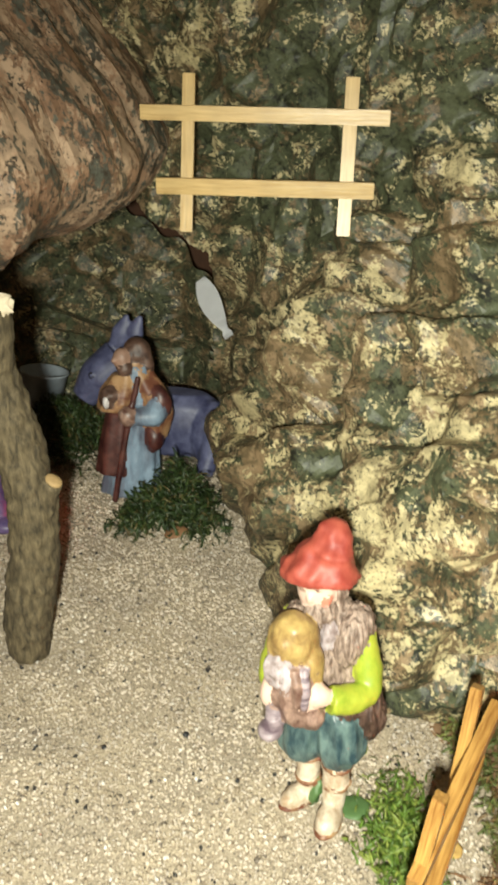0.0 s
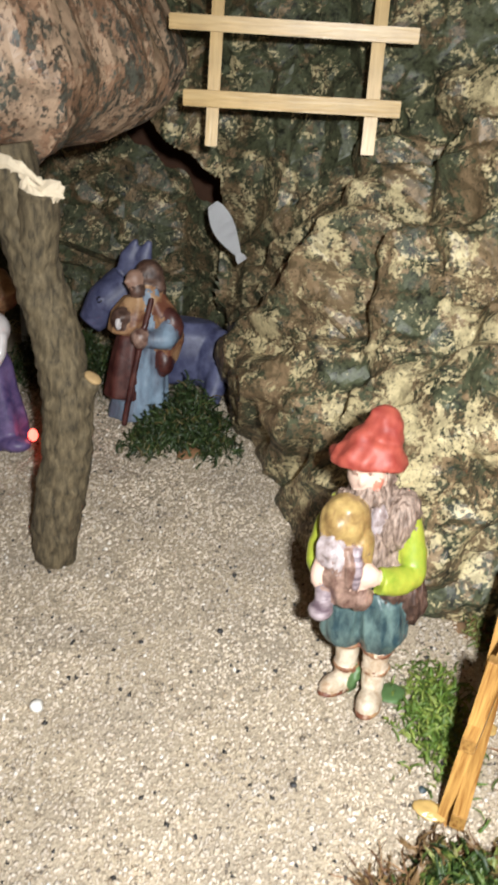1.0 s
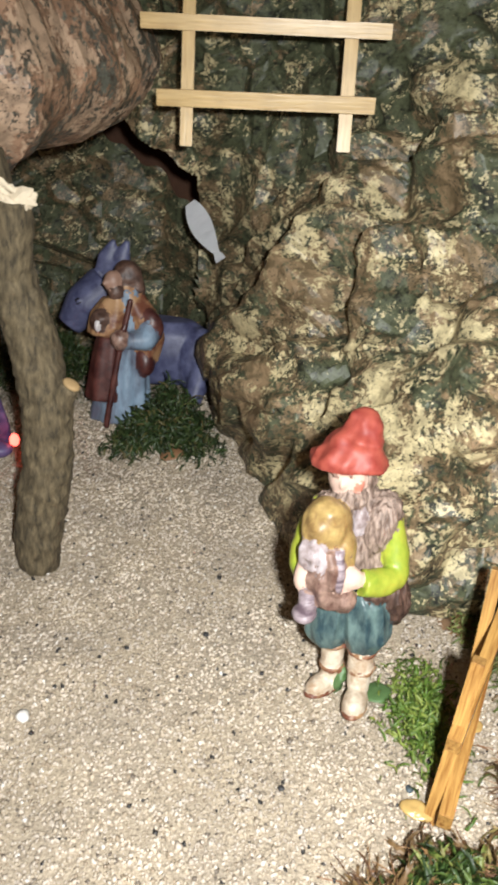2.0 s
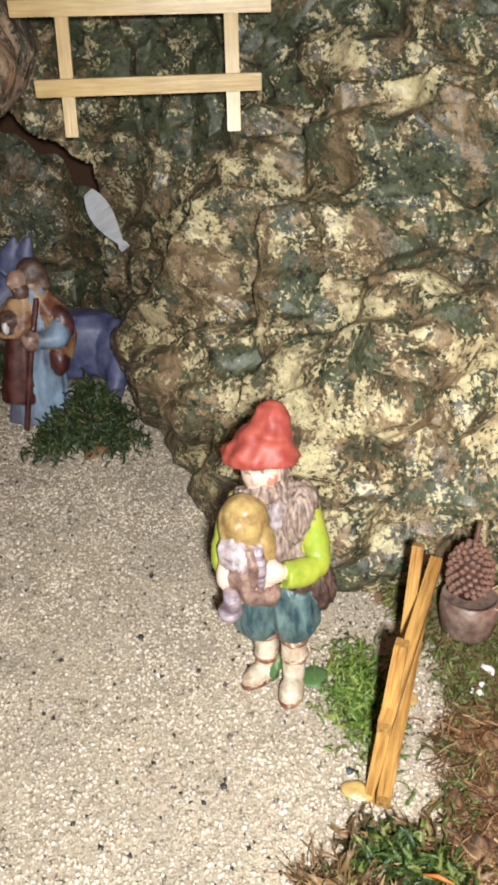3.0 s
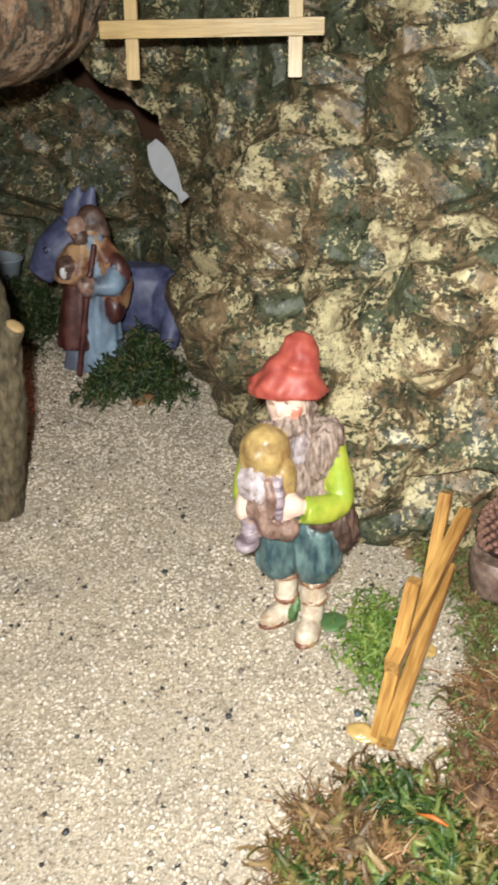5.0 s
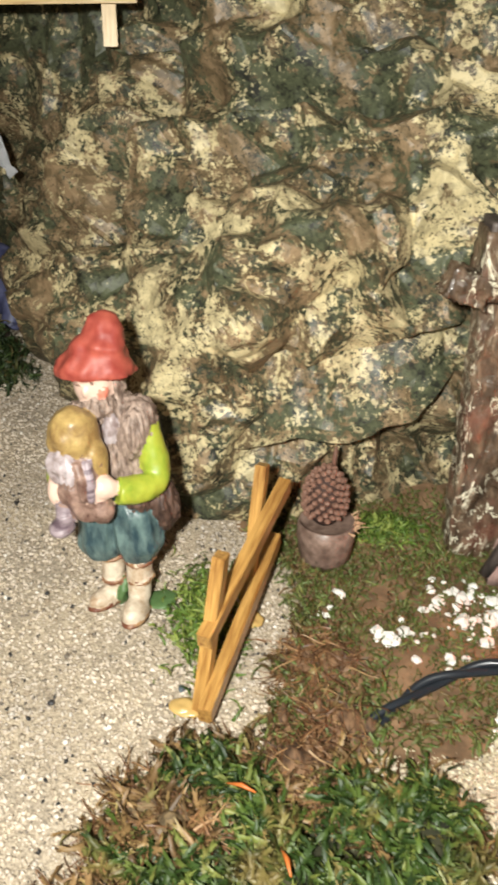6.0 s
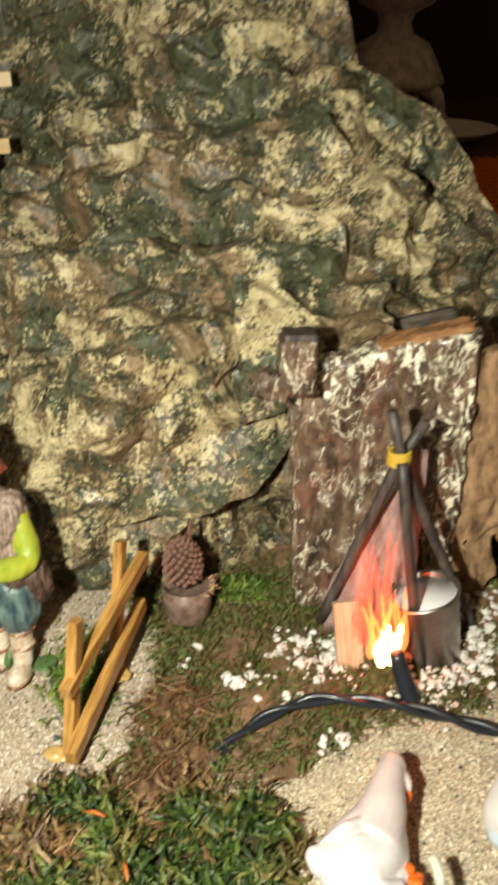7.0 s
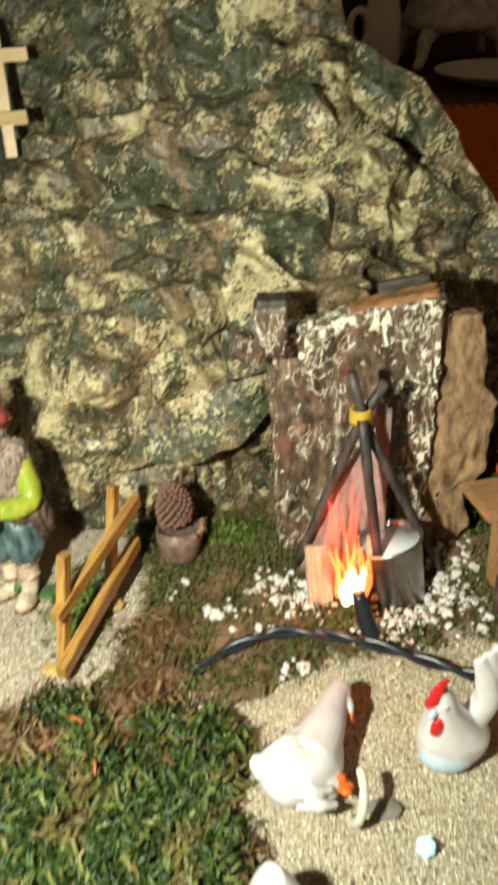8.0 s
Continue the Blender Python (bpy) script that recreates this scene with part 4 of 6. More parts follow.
def stump():
    s = empty("tree_stump", pose(0, 0, 0), "grey-brown bark stump standing in sand under the boulder", "stump")
    pts = [(-0.0930, 0.318, -0.004), (-0.0935, 0.3185, 0.004), (-0.0925, 0.319, 0.018), (-0.0870, 0.320, 0.050), (-0.0865, 0.321, 0.072), (-0.0910, 0.322, 0.100), (-0.0985, 0.3235, 0.125), (-0.1060, 0.326, 0.159)]
    q, r = resample(pts, [0.0060, 0.0082, 0.0090, 0.0090, 0.0088, 0.0082, 0.0080, 0.0082], 150)
    bm = bmesh.new()
    tube(bm, q, r * 1.06, 72, rough=0.0012, freq=260)
    for v in bm.verts:
        d = (v.co - Vector((-0.093, 0.32, v.co.z)))
        v.co += d.normalized() * (0.0004 * noise.noise(Vector((math.atan2(d.y, d.x) * 7, v.co.z * 90, 3))) + 0.0003 * noise.noise(v.co * 900))
    part("trunk", bm, BARK, s, smooth=True)
    bm = bmesh.new()
    q, r = resample([(-0.0850, 0.321, 0.066), (-0.0800, 0.3185, 0.0770), (-0.0765, 0.317, 0.0825)], [0.0058, 0.0046, 0.0036], 12)
    tube(bm, q, r, 20, rough=0.0006, freq=300)
    knot = part("branch_stub", bm, BARK, s, smooth=True)
    bm = bmesh.new()
    ball(bm, (-0.0761, 0.3168, 0.0830), (0.0033, 0.0033, 0.0014), (0, 32, 0), rough=0.0005)
    part("cut_face", bm, plain("tan_cut_wood", (0.42, 0.28, 0.13), 0.75, 0.4), knot, "tan sawn wood")
    bm = bmesh.new()
    q, r = resample([(-0.0965, 0.3220, 0.118), (-0.0945, 0.3205, 0.134), (-0.0928, 0.3185, 0.1475)], [0.0072, 0.0070, 0.0066], 24)
    tube(bm, q, r, 30, rough=0.0008, freq=330)
    part("broken_limb", bm, BARK, s, smooth=True)
    rng = rand(14)
    bm = bmesh.new()
    for i in range(9):
        a = 0.7 * i
        p = Vector((-0.0928 + 0.0036 * math.cos(a), 0.3180 + 0.0036 * math.sin(a), 0.1462))
        tip = p + Vector((0.0018 * math.cos(a) + rng.uniform(0, 0.004), -0.001, rng.uniform(0.0012, 0.0062)))
        tube(bm, [p, p.lerp(tip, 0.55) + Vector((0, 0, 0.0006)), tip], [rng.uniform(0.0026, 0.0036), rng.uniform(0.0018, 0.0030), 0.0003], 6, squash=0.45)
    tube(bm, [(-0.0890, 0.3160, 0.1462), (-0.0862, 0.3150, 0.1472), (-0.0835, 0.3142, 0.1464)], [0.0026, 0.0018, 0.0003], 6, squash=0.5)
    # a second torn end, higher up against the boulder
    for k, (dx, dz, w) in enumerate(((0.0, 0.0, 0.0026), (0.0036, -0.0012, 0.0022), (0.0064, -0.0036, 0.0016))):
        p = Vector((-0.1050 + dx, 0.3170, 0.1555 + dz))
        tube(bm, [p, p + Vector((0.0035, -0.001, 0.0004 * k)), p + Vector((0.0085, -0.0016, -0.0030))], [w, 0.8 * w, 0.0004], 7, squash=0.4)
    part("splintered_top", bm, FRESH_WOOD, s, "pale splintered broken wood")


PAINT = {
    "red": two_tone("red_paint", (0.27, 0.038, 0.028), (0.45, 0.100, 0.066), 95, 0.36, 0.64, 0.55, 0.2),
    "skin": plain("flesh_paint", (0.74, 0.52, 0.42), 0.42, 0.25, 140),
    "fur": two_tone("brown_fur_paint", (0.11, 0.070, 0.052), (0.42, 0.31, 0.25), 620, 0.35, 0.65, 0.6, 0.9, (1, 1, 0.3)),
    "lime": two_tone("lime_paint", (0.17, 0.29, 0.025), (0.38, 0.42, 0.05), 110, 0.30, 0.50, 0.40, 0.15, (1, 1, 0.5)),
    "teal": two_tone("teal_paint", (0.022, 0.050, 0.062), (0.13, 0.20, 0.19), 260, 0.36, 0.66, 0.4, 0.4, (1, 1, 0.5)),
    "cream": two_tone("cream_stocking_paint", (0.38, 0.25, 0.15), (0.70, 0.60, 0.47), 220, 0.3, 0.6, 0.45, 0.3),
    "gold": two_tone("ochre_paint", (0.25, 0.15, 0.055), (0.50, 0.35, 0.13), 180, 0.35, 0.65, 0.4, 0.3),
    "lilac": two_tone("lilac_white_paint", (0.22, 0.16, 0.15), (0.52, 0.45, 0.46), 210, 0.35, 0.62, 0.4, 0.3),
    "brown": two_tone("brown_paint", (0.10, 0.045, 0.034), (0.36, 0.235, 0.185), 240, 0.35, 0.65, 0.42, 0.4),
    "plum": two_tone("plum_stripe_paint", (0.13, 0.09, 0.11), (0.36, 0.29, 0.31), 300, 0.4, 0.6, 0.45, 0.3, (0.3, 0.3, 2)),
    "green": plain("leaf_green_paint", (0.09, 0.17, 0.06), 0.5, 0.3),
    "donkey": two_tone("blue_violet_paint", (0.042, 0.046, 0.105), (0.115, 0.125, 0.225), 130, 0.34, 0.66, 0.5, 0.5),
    "sky": two_tone("pale_blue_paint", (0.09, 0.10, 0.14), (0.23, 0.32, 0.42), 120, 0.36, 0.62, 0.5, 0.5, (1, 1, 0.35)),
    "maroon": two_tone("maroon_paint", (0.040, 0.010, 0.010), (0.115, 0.040, 0.032), 160, 0.35, 0.65, 0.42, 0.3),
    "orange": two_tone("tan_orange_paint", (0.16, 0.055, 0.030), (0.44, 0.26, 0.13), 75, 0.42, 0.58, 0.5, 0.4),
    "violet": two_tone("violet_robe_paint", (0.05, 0.035, 0.12), (0.16, 0.11, 0.24), 150, 0.35, 0.65, 0.45, 0.3),
    "dark": plain("black_paint", (0.01, 0.009, 0.01), 0.35, 0.1),
    "white": plain("white_glaze", (0.69, 0.645, 0.645), 0.36, 0.3, 90, coat=0.3, bump=0.08),
    "blush": plain("pinkish_white_glaze", (0.66, 0.56, 0.545), 0.36, 0.3, 90, bump=0.08),
    "mist": plain("pale_blue_glaze", (0.46, 0.55, 0.62), 0.3, 0.15, 90, bump=0.05),
    "glass": plain("greenish_white_base", (0.58, 0.58, 0.48), 0.3, 0.15, 90, bump=0.05),
    "beak": plain("orange_beak_paint", (0.75, 0.14, 0.02), 0.35, 0.15),
    "hide": two_tone("dark_hide_paint", (0.034, 0.018, 0.014), (0.15, 0.085, 0.062), 380, 0.35, 0.65, 0.5, 0.8, (1, 1, 0.4)),
    "hair": two_tone("dark_hair_paint", (0.045, 0.022, 0.016), (0.15, 0.085, 0.062), 260, 0.35, 0.65, 0.5, 0.6),
    "face": plain("brown_face_paint", (0.34, 0.205, 0.15), 0.5, 0.35, 300),
    "cheek": plain("rosy_cheek_paint", (0.66, 0.22, 0.15), 0.45, 0.3),
    "comb": plain("red_comb_paint", (0.62, 0.015, 0.02), 0.3, 0.2),
}


def shepherd():
    s = Sculpt()
    P = PAINT
    # legs and shoes
    s.tube(P["cream"], [(-0.0070, 0.002, 0.032), (-0.0072, 0.002, 0.016), (-0.0080, 0.002, 0.005)], [0.0052, 0.0048, 0.0042], sides=18)
    s.ball(P["cream"], (-0.0115, -0.001, 0.0032), (0.0046, 0.0078, 0.0036), (0, 0, -48), rough=0.0004)
    s.ball(P["orange"], (-0.0118, -0.0012, 0.0012), (0.0049, 0.0083, 0.0016), (0, 0, -48))
    s.tube(P["cream"], [(0.0045, -0.001, 0.032), (0.0040, -0.003, 0.016), (0.0030, -0.005, 0.005)], [0.0056, 0.0052, 0.0044], sides=18)
    s.ball(P["cream"], (0.0020, -0.0105, 0.0034), (0.0048, 0.0085, 0.0040), (0, 0, -14), rough=0.0004)
    s.ball(P["orange"], (0.0018, -0.0110, 0.0013), (0.0052, 0.0090, 0.0017), (0, 0, -14))
    for z, x, y, r in ((0.0205, -0.0072, 0.0020, 0.0060), (0.0200, 0.0045, -0.0018, 0.0064), (0.0130, 0.0040, -0.0032, 0.0055), (0.0105, -0.0076, 0.0020, 0.0050)):
        ring = [(x + r * math.cos(a), y + r * math.sin(a), z + 0.0008 * math.sin(a)) for a in np.linspace(0, 6.28, 19)]
        s.tube(P["orange"], ring, [0.0007] * 19, n=24, sides=6)
    # leaf tuft cast between the feet
    s.ball(P["green"], (-0.0045, 0.000, 0.0050), (0.0024, 0.0030, 0.0066), (0, 18, 0), rough=0.0018, freq=420)
    s.ball(P["green"], (0.0105, -0.001, 0.0008), (0.0066, 0.0066, 0.0012), rough=0.0010, freq=330)
    # breeches
    s.loft(P["teal"], [(-0.0094, 0.000, 0.0215, 0.0062, 0.0068), (-0.0098, 0.000, 0.0265, 0.0095, 0.0094), (-0.0072, 0.0005, 0.040, 0.0098, 0.0096), (-0.0040, 0.001, 0.048, 0.0085, 0.0088)], folds=9, depth=0.05, rough=0.0006)
    s.loft(P["teal"], [(0.0045, -0.002, 0.0210, 0.0066, 0.0070), (0.0054, -0.002, 0.0265, 0.0103, 0.0098), (0.0045, -0.001, 0.040, 0.0102, 0.0098), (0.0010, 0.001, 0.048, 0.0088, 0.0088)], folds=9, depth=0.05, rough=0.0006, seed=2)
    # fur waistcoat with a longer tail at one hip
    s.loft(P["fur"], [(0.0040, 0.0040, 0.033, 0.0130, 0.0080), (0.0015, 0.0030, 0.042, 0.0142, 0.0095), (0.0005, 0.0022, 0.055, 0.0138, 0.0096), (0.0000, 0.0020, 0.066, 0.0142, 0.0094), (-0.0005, 0.0025, 0.075, 0.0130, 0.0080), (-0.0010, 0.0020, 0.0815, 0.0075, 0.0062)], sides=72, folds=17, depth=0.022, rough=0.0011, freq=800)
    s.ball(P["hide"], (0.0142, 0.0005, 0.0420), (0.0074, 0.0078, 0.0125), (0, -14, 0), rough=0.0014, freq=330, u=36, v=26)
    s.ball(P["hide"], (0.0070, -0.0070, 0.0455), (0.0050, 0.0030, 0.0060), rough=0.0012, freq=480, u=30, v=22)
    s.ball(P["fur"], (0.0112, 0.0000, 0.0745), (0.0066, 0.0070, 0.0056), (0, 24, 0), rough=0.0012, freq=520, u=32, v=22)
    s.ball(P["fur"], (-0.0115, 0.0000, 0.0735), (0.0064, 0.0068, 0.0056), (0, -24, 0), rough=0.0012, freq=520, u=32, v=22)
    s.ball(P["fur"], (0.0085, -0.0040, 0.069), (0.0062, 0.0058, 0.0100), (0, 18, 0), rough=0.0010, freq=900, u=36, v=26)
    s.ball(P["fur"], (-0.0095, -0.0035, 0.072), (0.0056, 0.0052, 0.0085), (0, -18, 0), rough=0.0010, freq=900, u=36, v=26)
    s.ball(P["lilac"], (0.0012, -0.0065, 0.0715), (0.0026, 0.0022, 0.0060), (0, 14, 0), rough=0.0004)
    # sleeves and fingers
    s.tube(P["lime"], [(0.0100, 0.001, 0.0760), (0.0128, -0.001, 0.0690), (0.0152, -0.003, 0.0580), (0.0162, -0.0045, 0.0530), (0.0150, -0.0068, 0.0510), (0.0105, -0.0105, 0.0512), (0.0050, -0.0142, 0.0522), (0.0025, -0.0152, 0.0530)], [0.0046, 0.0052, 0.0053, 0.0047, 0.0047, 0.0049, 0.0048, 0.0047], n=40, sides=24, rough=0.0006, freq=260)
    s.tube(P["lime"], [(-0.0112, 0.001, 0.0750), (-0.0165, -0.002, 0.067), (-0.0196, -0.005, 0.057), (-0.0190, -0.008, 0.0535), (-0.0165, -0.0120, 0.053)], [0.0046, 0.0054, 0.0056, 0.0052, 0.0048], n=28, sides=22, rough=0.0006, freq=260)
    s.ball(P["skin"], (-0.0025, -0.0170, 0.0555), (0.0062, 0.0040, 0.0042), (0, 10, 10), rough=0.0005, freq=500)
    for k in range(4):
        s.tube(P["skin"], [(-0.0035, -0.0185, 0.0582 - 0.0020 * k), (-0.0085, -0.0205, 0.0585 - 0.0021 * k)], [0.0013, 0.0010], n=6, sides=8)
    # the bundled child in the arms
    s.loft(P["brown"], [(-0.0090, -0.0150, 0.044, 0.0050, 0.0044), (-0.0110, -0.0160, 0.052, 0.0082, 0.0060), (-0.0105, -0.0155, 0.062, 0.0086, 0.0062), (-0.0095, -0.0145, 0.068, 0.0060, 0.0050)], folds=7, depth=0.07, rough=0.0010, freq=350)
    s.ball(P["gold"], (-0.0108, -0.0130, 0.0728), (0.0092, 0.0085, 0.0095), (0, 24, 0), rough=0.0010, freq=210, u=40, v=30)
    s.ball(P["gold"], (-0.0045, -0.0135, 0.0650), (0.0048, 0.0056, 0.0100), (0, -6, 0), rough=0.0006)
    s.loft(P["lilac"], [(-0.0160, -0.0165, 0.0590, 0.0036, 0.0040), (-0.0158, -0.0168, 0.0640, 0.0048, 0.0048), (-0.0150, -0.0165, 0.0690, 0.0040, 0.0044), (-0.0135, -0.0155, 0.0725, 0.0020, 0.0022)], folds=5, depth=0.10, rough=0.0016, freq=300)
    s.tube(P["lilac"], [(-0.0128, -0.0195, 0.0685), (-0.0118, -0.0215, 0.0625), (-0.0130, -0.0208, 0.0575)], [0.0018, 0.0017, 0.0012], n=12, sides=12)
    s.tube(P["brown"], [(-0.0095, -0.0205, 0.066), (-0.0080, -0.0222, 0.060), (-0.0085, -0.0215, 0.053)], [0.0016, 0.0018, 0.0012], n=10, sides=12)
    s.tube(P["plum"], [(-0.0060, -0.0195, 0.066), (-0.0050, -0.0212, 0.060), (-0.0060, -0.0205, 0.052)], [0.0014, 0.0017, 0.0012], n=10, sides=12)
    s.ball(P["skin"], (-0.0185, -0.0155, 0.0560), (0.0036, 0.0038, 0.0068), (0, 10, 0), rough=0.0005)
    s.tube(P["plum"], [(-0.0168, -0.0145, 0.053), (-0.0172, -0.0165, 0.0475), (-0.0176, -0.0180, 0.0445)], [0.0040, 0.0034, 0.0030], n=12, sides=16)
    s.ball(P["plum"], (-0.0180, -0.0200, 0.0432), (0.0048, 0.0056, 0.0028), rough=0.0004)
    s.ball(P["brown"], (-0.0040, -0.0160, 0.0475), (0.0046, 0.0044, 0.0056), rough=0.0010, freq=380)
    # head, beard, hat
    s.ball(P["skin"], (-0.0035, -0.0015, 0.0865), (0.0074, 0.0078, 0.0085), u=28, v=20)
    s.ball(P["skin"], (-0.0054, -0.0080, 0.0855), (0.0015, 0.0020, 0.0022))
    s.ball(P["cheek"], (0.0004, -0.0072, 0.0848), (0.0024, 0.0012, 0.0019), (0, 0, 30))
    for ex in (-0.0082, -0.0026):
        s.tube(P["brown"], [(ex - 0.0012, -0.0083, 0.0880), (ex, -0.0091, 0.0882), (ex + 0.0012, -0.0086, 0.0878)], [0.0003, 0.0005, 0.0003], n=6, sides=6)
    s.ball(P["fur"], (-0.0025, -0.0045, 0.0795), (0.0066, 0.0062, 0.0046), rough=0.0016, freq=520, u=32, v=22)
    s.ball(P["fur"], (0.0038, 0.0010, 0.0855), (0.0034, 0.0050, 0.0060), rough=0.0010, freq=500)
    s.ball(P["skin"], (-0.0050, -0.0062, 0.0890), (0.0056, 0.0030, 0.0016), (0, 8, 0), rough=0.0003)
    under_hat = len(s.bm.verts)
    hat = [(-0.0030, 0.0022, 0.0894, 0.0144, 0.0130), (-0.0029, 0.0022, 0.0904, 0.0147, 0.0133), (-0.0023, 0.0020, 0.0930, 0.0129, 0.0120), (-0.0015, 0.0016, 0.0960, 0.0112, 0.0106), (-0.0006, 0.0012, 0.0988, 0.0097, 0.0092), (0.0002, 0.0012, 0.1004, 0.0093, 0.0089), (0.0010, 0.0014, 0.1030, 0.0076, 0.0074), (0.0018, 0.0016, 0.1050, 0.0069, 0.0067), (0.0023, 0.0018, 0.1076, 0.0055, 0.0054), (0.0027, 0.0020, 0.1098, 0.0041, 0.0041), (0.0028, 0.0020, 0.1112, 0.0014, 0.0014)]
    s.loft(P["red"], [(x, y, 0.0894 + 0.93 * (z - 0.0894), rx, ry) for x, y, z, rx, ry in hat], sides=56, folds=3, depth=0.025, rough=0.0019, freq=210)
    s.bm.verts.ensure_lookup_table()
    for v in s.bm.verts[under_hat:]:
        v.co.z -= 0.13 * (v.co.x + 0.0028)
    s.finish("shepherd_figurine", pose(0.0296, 0.2612, 0, -10, -5, -4) @ Matrix.Diagonal((0.85, 0.9, 0.935, 1)), "painted shepherd figurine in red hat holding a bundled child", "figurine", "", 0.00055, (P["fur"], P["hide"]))


def donkey_group():
    P = PAINT
    s = Sculpt()
    s.loft(P["donkey"], [(0.000, 0, 0.008, 0.020, 0.011), (0.000, 0, 0.014, 0.027, 0.014), (0.0, 0, 0.026, 0.030, 0.015), (0.000, 0, 0.038, 0.027, 0.013), (0.000, 0, 0.044, 0.018, 0.008)], sides=36)
    s.ball(P["donkey"], (0.022, -0.004, 0.022), (0.014, 0.013, 0.020), rough=0.001, freq=80)
    s.tube(P["donkey"], [(0.026, -0.012, 0.022), (0.024, -0.016, 0.012), (0.022, -0.020, 0.003)], [0.008, 0.006, 0.005], sides=16)
    s.tube(P["donkey"], [(-0.018, -0.008, 0.022), (-0.018, -0.012, 0.004)], [0.007, 0.005], sides=16)
    s.tube(P["donkey"], [(-0.020, 0, 0.030), (-0.030, -0.004, 0.046), (-0.036, -0.007, 0.056)], [0.013, 0.0115, 0.0105], sides=20)
    s.tube(P["donkey"], [(-0.031, -0.004, 0.060), (-0.042, -0.010, 0.050), (-0.050, -0.014, 0.0385)], [0.0130, 0.0120, 0.0072], sides=20)
    for dx in (0.0, 0.0075):
        s.tube(P["donkey"], [(-0.035 + dx, -0.004, 0.064), (-0.031 + dx, -0.003, 0.076), (-0.0275 + dx, -0.003, 0.086)], [0.0042, 0.0056, 0.0014], n=16, sides=14, squash=0.6)
    s.ball(P["dark"], (-0.0425, -0.0205, 0.0545), (0.0013, 0.0010, 0.0016))
    s.finish("donkey_figurine", pose(-0.066, 0.486, 0.0, -6, 0, -4), "blue-violet donkey figurine standing in the cave", "figurine", "cave figures")

    s = Sculpt()
    s.loft(P["sky"], [(0.000, 0, 0.000, 0.0150, 0.011), (0.001, 0, 0.015, 0.0130, 0.010), (0.003, 0, 0.034, 0.0105, 0.009), (0.004, 0, 0.055, 0.0105, 0.008), (0.003, 0, 0.068, 0.006, 0.006)], folds=9, depth=0.07, sides=40, rough=0.0006)
    s.loft(P["maroon"], [(-0.007, -0.004, 0.012, 0.0090, 0.0085), (-0.006, -0.004, 0.030, 0.0075, 0.0078), (-0.004, -0.003, 0.045, 0.0066, 0.0070), (-0.003, -0.003, 0.050, 0.003, 0.003)], folds=6, depth=0.06)
    s.loft(P["orange"], [(0.0125, -0.001, 0.032, 0.0052, 0.0074), (0.0130, -0.001, 0.045, 0.0078, 0.0085), (0.0080, 0.000, 0.058, 0.0085, 0.0080), (0.003, 0.000, 0.070, 0.0045, 0.0050)], folds=5, depth=0.08)
    s.ball(P["maroon"], (0.0150, -0.0050, 0.052), (0.0055, 0.0050, 0.0085), (0, -20, 0), rough=0.001)
    s.ball(P["maroon"], (0.0125, -0.004, 0.033), (0.0050, 0.0062, 0.0078), rough=0.001)
    s.tube(P["sky"], [(0.014, -0.003, 0.055), (0.014, -0.009, 0.045), (0.004, -0.013, 0.045)], [0.0050, 0.0052, 0.0042], sides=16)
    s.ball(P["face"], (-0.0032, -0.0048, 0.0722), (0.0042, 0.0040, 0.0056))
    s.ball(P["face"], (-0.0062, -0.0078, 0.0718), (0.0012, 0.0014, 0.0016))
    s.ball(P["hair"], (0.0028, 0.0010, 0.0745), (0.0066, 0.0064, 0.0078), rough=0.0010)
    s.tube(P["hair"], [(0.0060, 0.000, 0.0740), (0.0080, 0.000, 0.0680), (0.0090, -0.001, 0.0630)], [0.0040, 0.0036, 0.0018], sides=12)
    s.ball(P["hair"], (-0.0015, -0.0058, 0.0672), (0.0036, 0.0032, 0.0042), rough=0.0008)
    s.tube(P["maroon"], [(-0.004, -0.016, 0.0), (0.001, -0.015, 0.035), (0.0065, -0.013, 0.066)], [0.0016, 0.0016, 0.0015], sides=10)
    s.ball(P["brown"], (0.002, -0.015, 0.046), (0.0044, 0.0040, 0.0050))
    s.ball(P["hair"], (-0.0075, -0.009, 0.053), (0.0056, 0.0050, 0.0062), rough=0.0012, freq=300)
    s.loft(P["orange"], [(-0.006, -0.006, 0.046, 0.0085, 0.0075), (-0.004, -0.004, 0.056, 0.0095, 0.0078), (-0.002, -0.002, 0.064, 0.0060, 0.0060)], folds=6, depth=0.08)
    s.ball(P["white"], (-0.0085, -0.0145, 0.0515), (0.0012, 0.0010, 0.0030))
    s.finish("robed_figurine", pose(-0.0835, 0.450, 0.0, -8, 0, 0) @ Matrix.Diagonal((1.12, 1.05, 1.04, 1)), "robed man figurine with staff beside the donkey", "figurine", "cave figures")

    s = Sculpt()
    s.loft(P["violet"], [(0, 0, 0.000, 0.017, 0.014), (0.001, 0, 0.012, 0.0160, 0.013), (0.0, 0, 0.030, 0.012, 0.011), (0.000, 0, 0.043, 0.010, 0.009), (0, 0, 0.050, 0.006, 0.006)], folds=7, depth=0.06, sides=36)
    s.loft(P["orange"], [(-0.004, -0.006, 0.002, 0.009, 0.009), (-0.004, -0.005, 0.025, 0.007, 0.007), (-0.004, -0.004, 0.036, 0.004, 0.004)])
    s.ball(P["skin"], (0, -0.001, 0.0555), (0.0062, 0.0066, 0.0075))
    s.ball(P["white"], (0.0012, 0.002, 0.0580), (0.0080, 0.0080, 0.0085))
    s.tube(P["white"], [(0.0065, -0.002, 0.057), (0.0068, -0.006, 0.048), (0.003, -0.009, 0.040)], [0.003, 0.003, 0.0015], sides=10)
